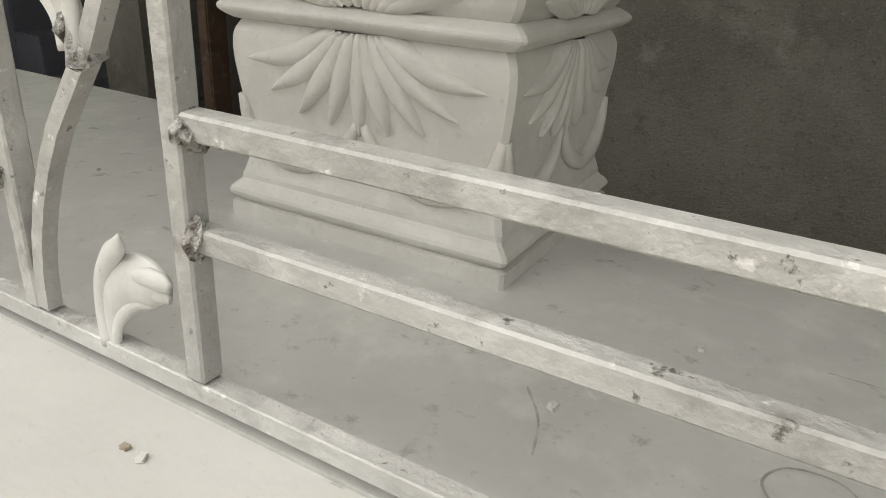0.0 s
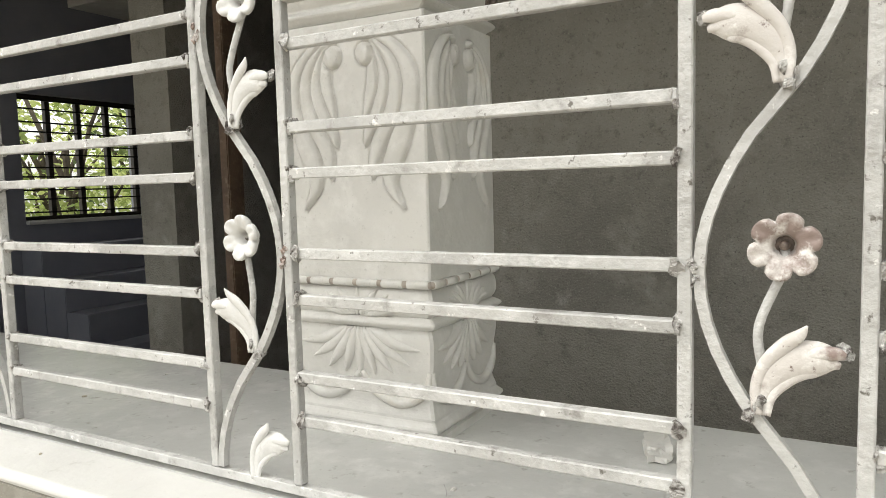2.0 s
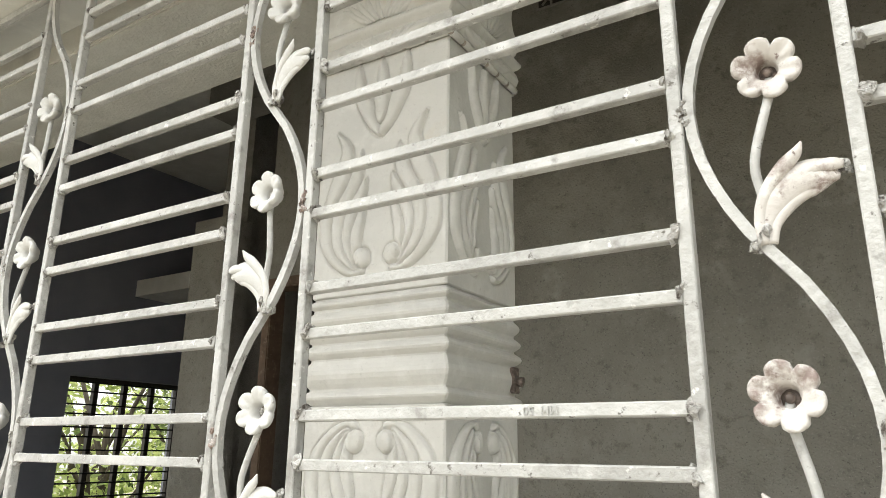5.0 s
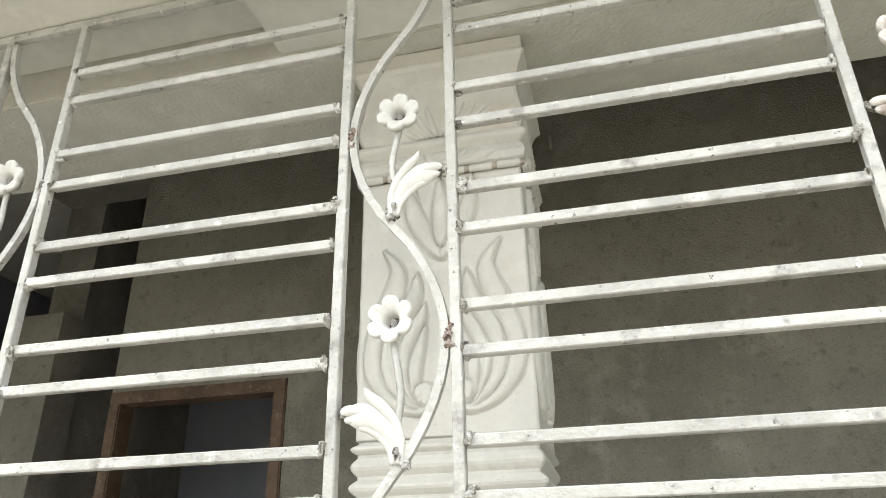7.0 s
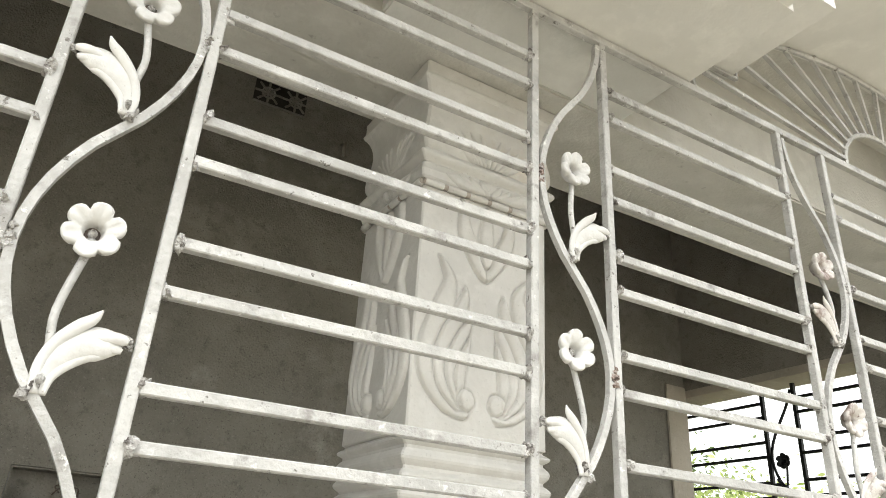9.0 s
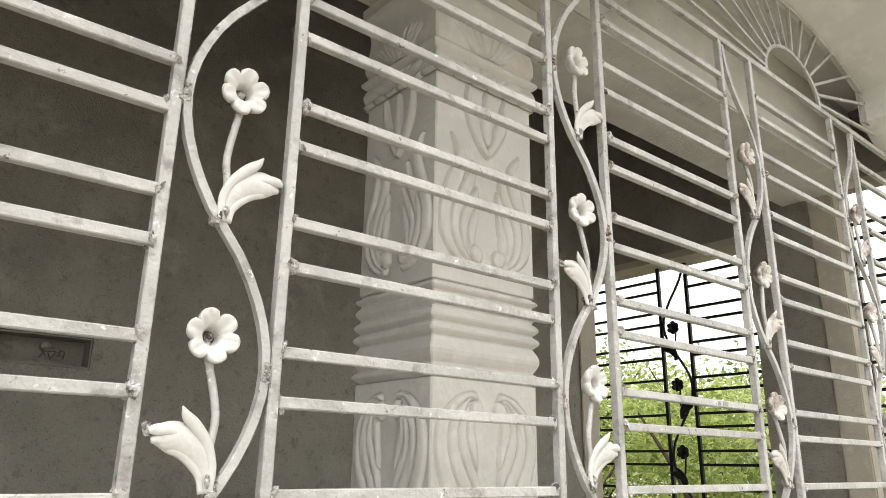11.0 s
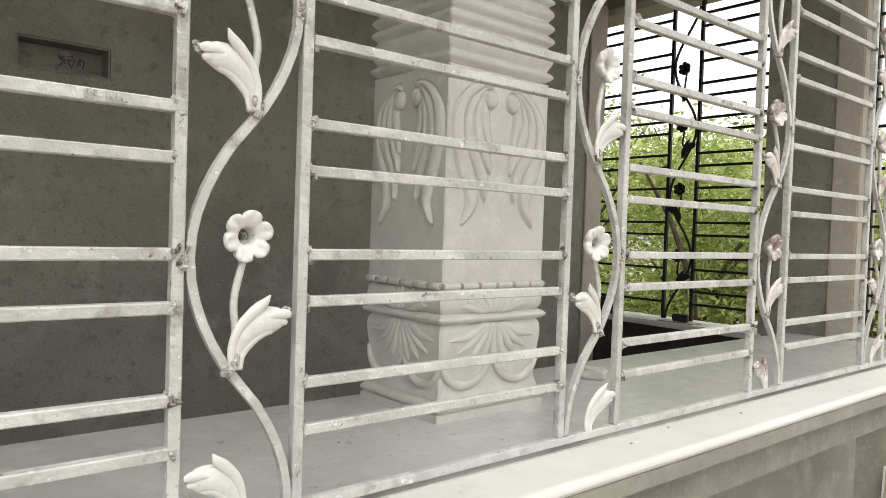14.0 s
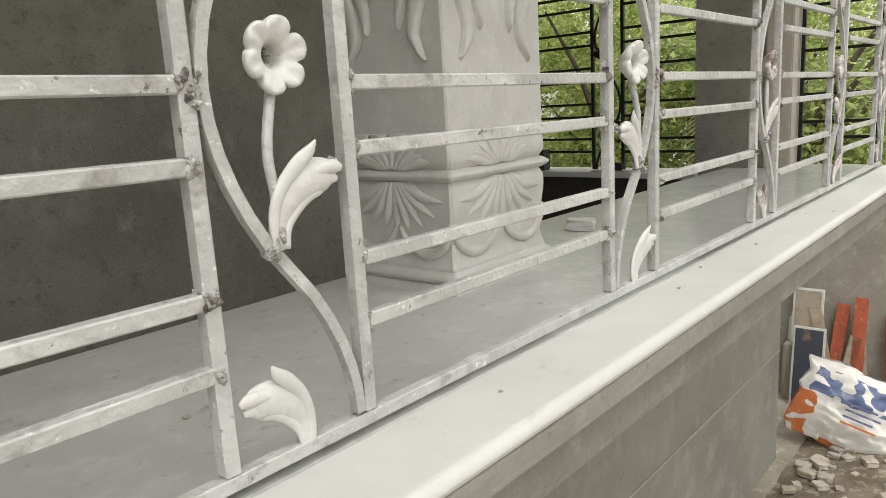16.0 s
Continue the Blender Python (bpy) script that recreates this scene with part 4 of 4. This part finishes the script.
def pencil_mark(points, label):
    """A thin drawn line lying on the ledge."""
    line = smooth_line([(x, y, 0) for x, y in points], 6)
    bm = bmesh.new()
    rows = []
    for i, p in enumerate(line):
        d = (line[min(i + 1, len(line) - 1)] - line[max(i - 1, 0)]).normalized()
        n = Vector((-d.y, d.x, 0)) * 0.0011
        rows.append([bm.verts.new(p + n + Vector((0, 0, 0.0004))), bm.verts.new(p - n + Vector((0, 0, 0.0004)))])
    for a, b in zip(rows, rows[1:]):
        bm.faces.new((a[0], a[1], b[1], b[0]))
    return tagged(part("pencil_mark", bm, PENCIL), label, "mark", "pencil marks")


pencil_mark([(0.505 + 0.034 * math.cos(q), 0.155 + 0.030 * math.sin(q)) for q in (0.2, 1.2, 2.2, 3.2, 4.2, 5.0)], "faint curled pencil line on the marble ledge")
pencil_mark([(0.29, 0.165), (0.315, 0.13), (0.328, 0.09)], "short slanted pencil stroke on the marble ledge")
pencil_mark([(0.50, 0.335), (0.57, 0.335), (0.64, 0.332)], "straight pencil line on the marble ledge")


# ---- yard corner: tiles, slats, sack and rubble ----
def build_tile(name, label, y0, y1, z0, z1, x, material):
    t = root(name, label, "tile", group="tiles against the wall")
    m = pose(x, 0, z0, 0, 6, 0)
    a = part("border", box(-0.012, 0.0, y0, y1, 0, z1 - z0, 0.002), WHITEWASH, t, "pale border")
    b = part("face", box(-0.016, -0.0125, y0 + 0.015, y1 - 0.015, 0.015, z1 - z0 - 0.015), material, t)
    a.matrix_basis = b.matrix_basis = m


build_tile("patterned_tile", "beige patterned tile with a pale border leaning upright", 0.525, 0.725, -1.42, -1.02, 4.06, TILEBR)
build_tile("patterned_tile", "slate blue patterned tile with a pale border leaning upright", 0.48, 0.69, GZ, -1.27, 3.93, TILEBL)
build_tile("patterned_tile", "pale patterned tile standing behind the others", 0.545, 0.765, GZ, -0.985, 4.10, WHITEWASH)
tagged(part("stacked_block", box(4.0, 4.14, 0.515, 0.765, GZ, -1.43, 0.006), COLPL), "pale concrete block under the tiles", "block")
slats = [(0.45, -1.10, 4, SLATRED), (0.35, -1.13, -13, SLATRAW), (0.27, -1.03, 0, SLATRED), (0.19, -1.15, -7, SLATRAW), (0.12, -1.22, 8, SLATRED), (0.40, -1.30, 9, SLATRAW), (0.03, -1.14, -4, SLATRED)]
for k, (y, zt, lean, material) in enumerate(slats):
    L = (zt - GZ) / math.cos(radians(lean))
    s = part("timber_slat", box(-0.011, 0.011, -0.040, 0.040, 0.0, L, 0.003), material)
    s.matrix_basis = pose(3.99 - 0.026 * (k % 3), y + 0.02 - 0.2 * math.sin(radians(lean)), GZ, lean, 9, 0)
    tagged(s, "red-painted timber slat leaning on the wall" if material is SLATRED else "raw timber slat leaning among the red ones", "slat", "leaning slats")


def build_sack():
    s = root("cement_sack", "crumpled white woven sack with orange and blue print lying slumped", "sack", at=(3.42, 0.30, GZ))

    def bulge(u, v):
        x, z = (u - 0.5) * 0.60, v * 0.50
        w = 0.17 * (math.sin(math.pi * min(1, max(0, u))) ** 0.5) * (math.sin(math.pi * (0.08 + 0.86 * v)) ** 0.6) + 0.02
        n = noise.noise(Vector((u * 4, v * 5, 1.3))) * 0.035 + noise.noise(Vector((u * 11, v * 12, 4))) * 0.014
        return x + n, w + n, z + n * 0.6
    rows = 150
    cells = {"body": [], "orange_panel": [], "blue_panel": []}
    pts = {}
    for side in (-1, 1):
        for i in range(rows + 1):
            for j in range(rows + 1):
                x, w, z = bulge(i / rows, j / rows)
                pts[side, i, j] = Vector((x, side * w, z))
    for side in (-1, 1):
        for i in range(rows):
            for j in range(rows):
                u, v = i / rows, j / rows
                key = "orange_panel" if (v < 0.07 and u > 0.3) or (u < 0.16 and v < 0.62 and noise.noise(Vector((u * 9, v * 11, 3))) < 0.22) else "blue_panel" if 0.58 < v < 0.90 and u > 0.08 and noise.noise(Vector((u * 8, v * 10, 0))) < 0.10 else "body"
                cells[key].append([pts[side, a, c] for a, c in ((i, j), (i + 1, j), (i + 1, j + 1), (i, j + 1))])
    for key, material in (("body", SACKW), ("orange_panel", SACKO), ("blue_panel", SACKB)):
        bm = bmesh.new()
        for q in cells[key]:
            bm.faces.new([bm.verts.new(v) for v in q])
        bmesh.ops.remove_doubles(bm, verts=bm.verts[:], dist=0.0005)
        o = part(key, bm, material, s, "" if key == "body" else key.split("_")[0] + " printed panel", True)
        o.matrix_basis = pose(0, 0, 0.0, -14, 20, -74)
    for k in range(4):
        o = part("print_line", box(-0.10, 0.10 - 0.03 * (k % 2), -0.003, 0.0, 0, 0.012), SACKB if k else SACKO, s, "illegible printed line")
        o.matrix_basis = pose(0, 0, 0, -14, 20, -74) @ pose(0.04, -0.205, 0.18 + 0.04 * k)


build_sack()
# added sheet in the darker earth colour, over ground lightened for bounce
bm = bmesh.new()
bmesh.ops.create_grid(bm, x_segments=40, y_segments=40, size=1)
for v in bm.verts:
    r = max(abs(v.co.x), abs(v.co.y))
    v.co = Vector((2.9 + v.co.x * 1.2, -0.35 + v.co.y * 0.87, GZ - 0.01 + 0.035 * (1 - r ** 4) + 0.03 * (1 - r) * noise.noise(v.co * 6)))
structure("earth_heap", bm, EARTH, "darker earth sheet laid over the pale ground in the yard corner", "ground")
rnd = random.Random(31)
for k in range(110):
    sz = rnd.uniform(0.025, 0.11)
    stone("rubble_lump", (rnd.uniform(2.0, 3.5), rnd.uniform(-0.9, 0.42), GZ + 0.015), (sz, sz * rnd.uniform(0.6, 1), sz * 0.4), RUBBLE if k % 4 else COLPL, "broken lump of old plaster on the soil", "rubble", 60 + k, rnd.uniform(0, 180))["group"] = "plaster rubble"


# ---- trees and shrubs outside ----
def leaf_cloud(n, centre, radius, size, seed, clumps=26, droop=0.3, limit=-99.0):
    """Many small leaves gathered in uneven clumps, as one mesh."""
    r = random.Random(seed)
    cl = []
    for k in range(clumps):
        d = Vector((r.gauss(0, 1), r.gauss(0, 1), r.gauss(0, 1))).normalized() * r.random() ** 0.45
        cl.append((Vector(centre) + Vector((d.x * radius[0], d.y * radius[1], d.z * radius[2])), r.uniform(0.16, 0.36) * min(radius)))
    verts, faces = [], []
    for k in range(n):
        c, cr = cl[r.randrange(clumps)]
        p = c + Vector((r.gauss(0, 1), r.gauss(0, 1), r.gauss(0, 0.8))) * cr * 0.75
        if p.x < limit:
            continue
        d = Vector((r.gauss(0, 1), r.gauss(0, 1), r.gauss(-droop, 0.6))).normalized()
        s = d.cross(Vector((r.gauss(0, 1), r.gauss(0, 1), r.gauss(0, 1)))).normalized()
        L = size * r.uniform(0.6, 1.3)
        b = len(verts)
        verts += [p, p + d * L * 0.5 + s * L * 0.22, p + d * L, p + d * L * 0.5 - s * L * 0.22]
        faces.append((b, b + 1, b + 2, b + 3))
    return verts, faces


def shrub(x, y, top, spread, material, seed, leaves=2600, size=0.11):
    t = root("tree", "leafy green garden tree outside the house", "tree", "garden trees", at=(x, y, GZ))
    top += 0.35
    h = top - GZ
    r = random.Random(seed)
    part("trunk", tube(smooth_line([(0, 0, 0), (0.05, 0.03, h * 0.3), (-0.04, 0.05, h * 0.62)], 4), [0.07 - 0.0045 * k for k in range(9)], 7), BARK, t)
    for k in range(5):
        a = r.uniform(0, 6.28)
        part("limb", tube([(0.0, 0.03, h * (0.25 + 0.07 * k)), (math.cos(a) * spread * 0.35, math.sin(a) * spread * 0.35, h * (0.45 + 0.07 * k)), (math.cos(a) * spread * 0.7, math.sin(a) * spread * 0.7, h * (0.55 + 0.08 * k))], [0.035, 0.022, 0.01], 6), BARK, t)
    v, f = leaf_cloud(leaves, (0, 0, h * 0.55), (spread, spread, h * 0.42), size, seed, limit=4.5 - x if x > 0 else -99.0)
    me = bpy.data.meshes.new("crown")
    me.from_pydata(v, [], f)
    me.materials.append(material)
    o = new("crown", me)
    o.parent = t


for k, (x, y, top, spread, material) in enumerate([
        (4.9, 0.9, 1.15, 1.0, LEAF_A), (4.7, 2.5, 1.20, 1.1, LEAF_A), (6.4, 1.6, 1.6, 1.2, LEAF_A), (4.8, 4.2, 1.5, 1.2, LEAF_A), (6.6, 3.2, 1.7, 1.3, LEAF_A), (5.8, 5.8, 2.1, 1.4, LEAF_B),
        (6.6, 5.6, 2.2, 1.4, LEAF_A), (8.8, 5.0, 2.3, 1.5, LEAF_A), (7.6, 0.2, 1.5, 1.1, LEAF_A), (9.2, 2.0, 2.2, 1.4, LEAF_A), (9.0, 7.5, 2.6, 1.6, LEAF_B), (6.2, 0.0, 0.6, 0.8, LEAF_A), (8.4, 3.6, 1.9, 1.4, LEAF_B),
        (-6.0, 3.6, 2.4, 1.1, LEAF_A), (-6.6, 5.2, 2.6, 1.2, LEAF_B), (-7.4, 4.2, 2.8, 1.3, LEAF_A), (-6.4, 2.6, 1.8, 1.0, LEAF_B), (-8.0, 6.5, 3.0, 1.5, LEAF_A)]):
    shrub(x, y, top, spread, material, 100 + k, 3000 if x < 0 else 10500 if x < 7 else 7000, 0.10 if x < 0 else 0.078 if x < 7 else 0.10)


def palm(x, y, top, seed):
    t = root("palm_tree", "date palm with long feathery fronds outside the house", "palm", "palms", at=(x, y, GZ))
    h = top - GZ
    r = random.Random(seed)
    part("trunk", tube([(0, 0, 0), (0.04, 0, h * 0.5), (0, 0.03, h)], [0.12, 0.10, 0.09], 10), BARK, t)
    for k in range(15):
        a, lift = 2 * math.pi * k / 15 + r.uniform(-0.2, 0.2), r.uniform(0.2, 1.2)
        L = r.uniform(1.2, 1.7)
        line = []
        for q in range(13):
            s = q / 12
            line.append(Vector((math.cos(a) * L * s * (1 - 0.15 * s), math.sin(a) * L * s * (1 - 0.15 * s), h + L * (lift * s - 0.95 * s * s))))
        verts, faces = [], []
        for q in range(1, 37):
            s = q / 37 * 12
            i = min(11, int(s))
            p = line[i].lerp(line[i + 1], s - i)
            d = (line[i + 1] - line[i]).normalized()
            for sd in (-1, 1):
                out = (d.cross(Vector((0, 0, 1))).normalized() * sd + d * 0.7 + Vector((0, 0, -0.25))).normalized() * L * 0.27 * (1 - 0.6 * q / 37)
                b = len(verts)
                verts += [p, p + out * 0.5 + d * 0.014, p + out, p + out * 0.5 - d * 0.014]
                faces.append((b, b + 1, b + 2, b + 3))
        me = bpy.data.meshes.new("frond")
        me.from_pydata(verts, [], faces)
        me.materials.append(PALM)
        o = new("frond", me)
        o.parent = t


palm(5.6, 1.7, 0.55, 7)
palm(7.0, 2.6, 1.1, 8)
palm(6.0, 0.5, 0.35, 9)

# the plan above is drawn in units of U metres: bring every mesh and place to metres
for me in bpy.data.meshes:
    me.transform(Matrix.Scale(U, 4))
for ob in scene.objects:
    if ob.type in ("MESH", "EMPTY"):
        ob.location = ob.location * U
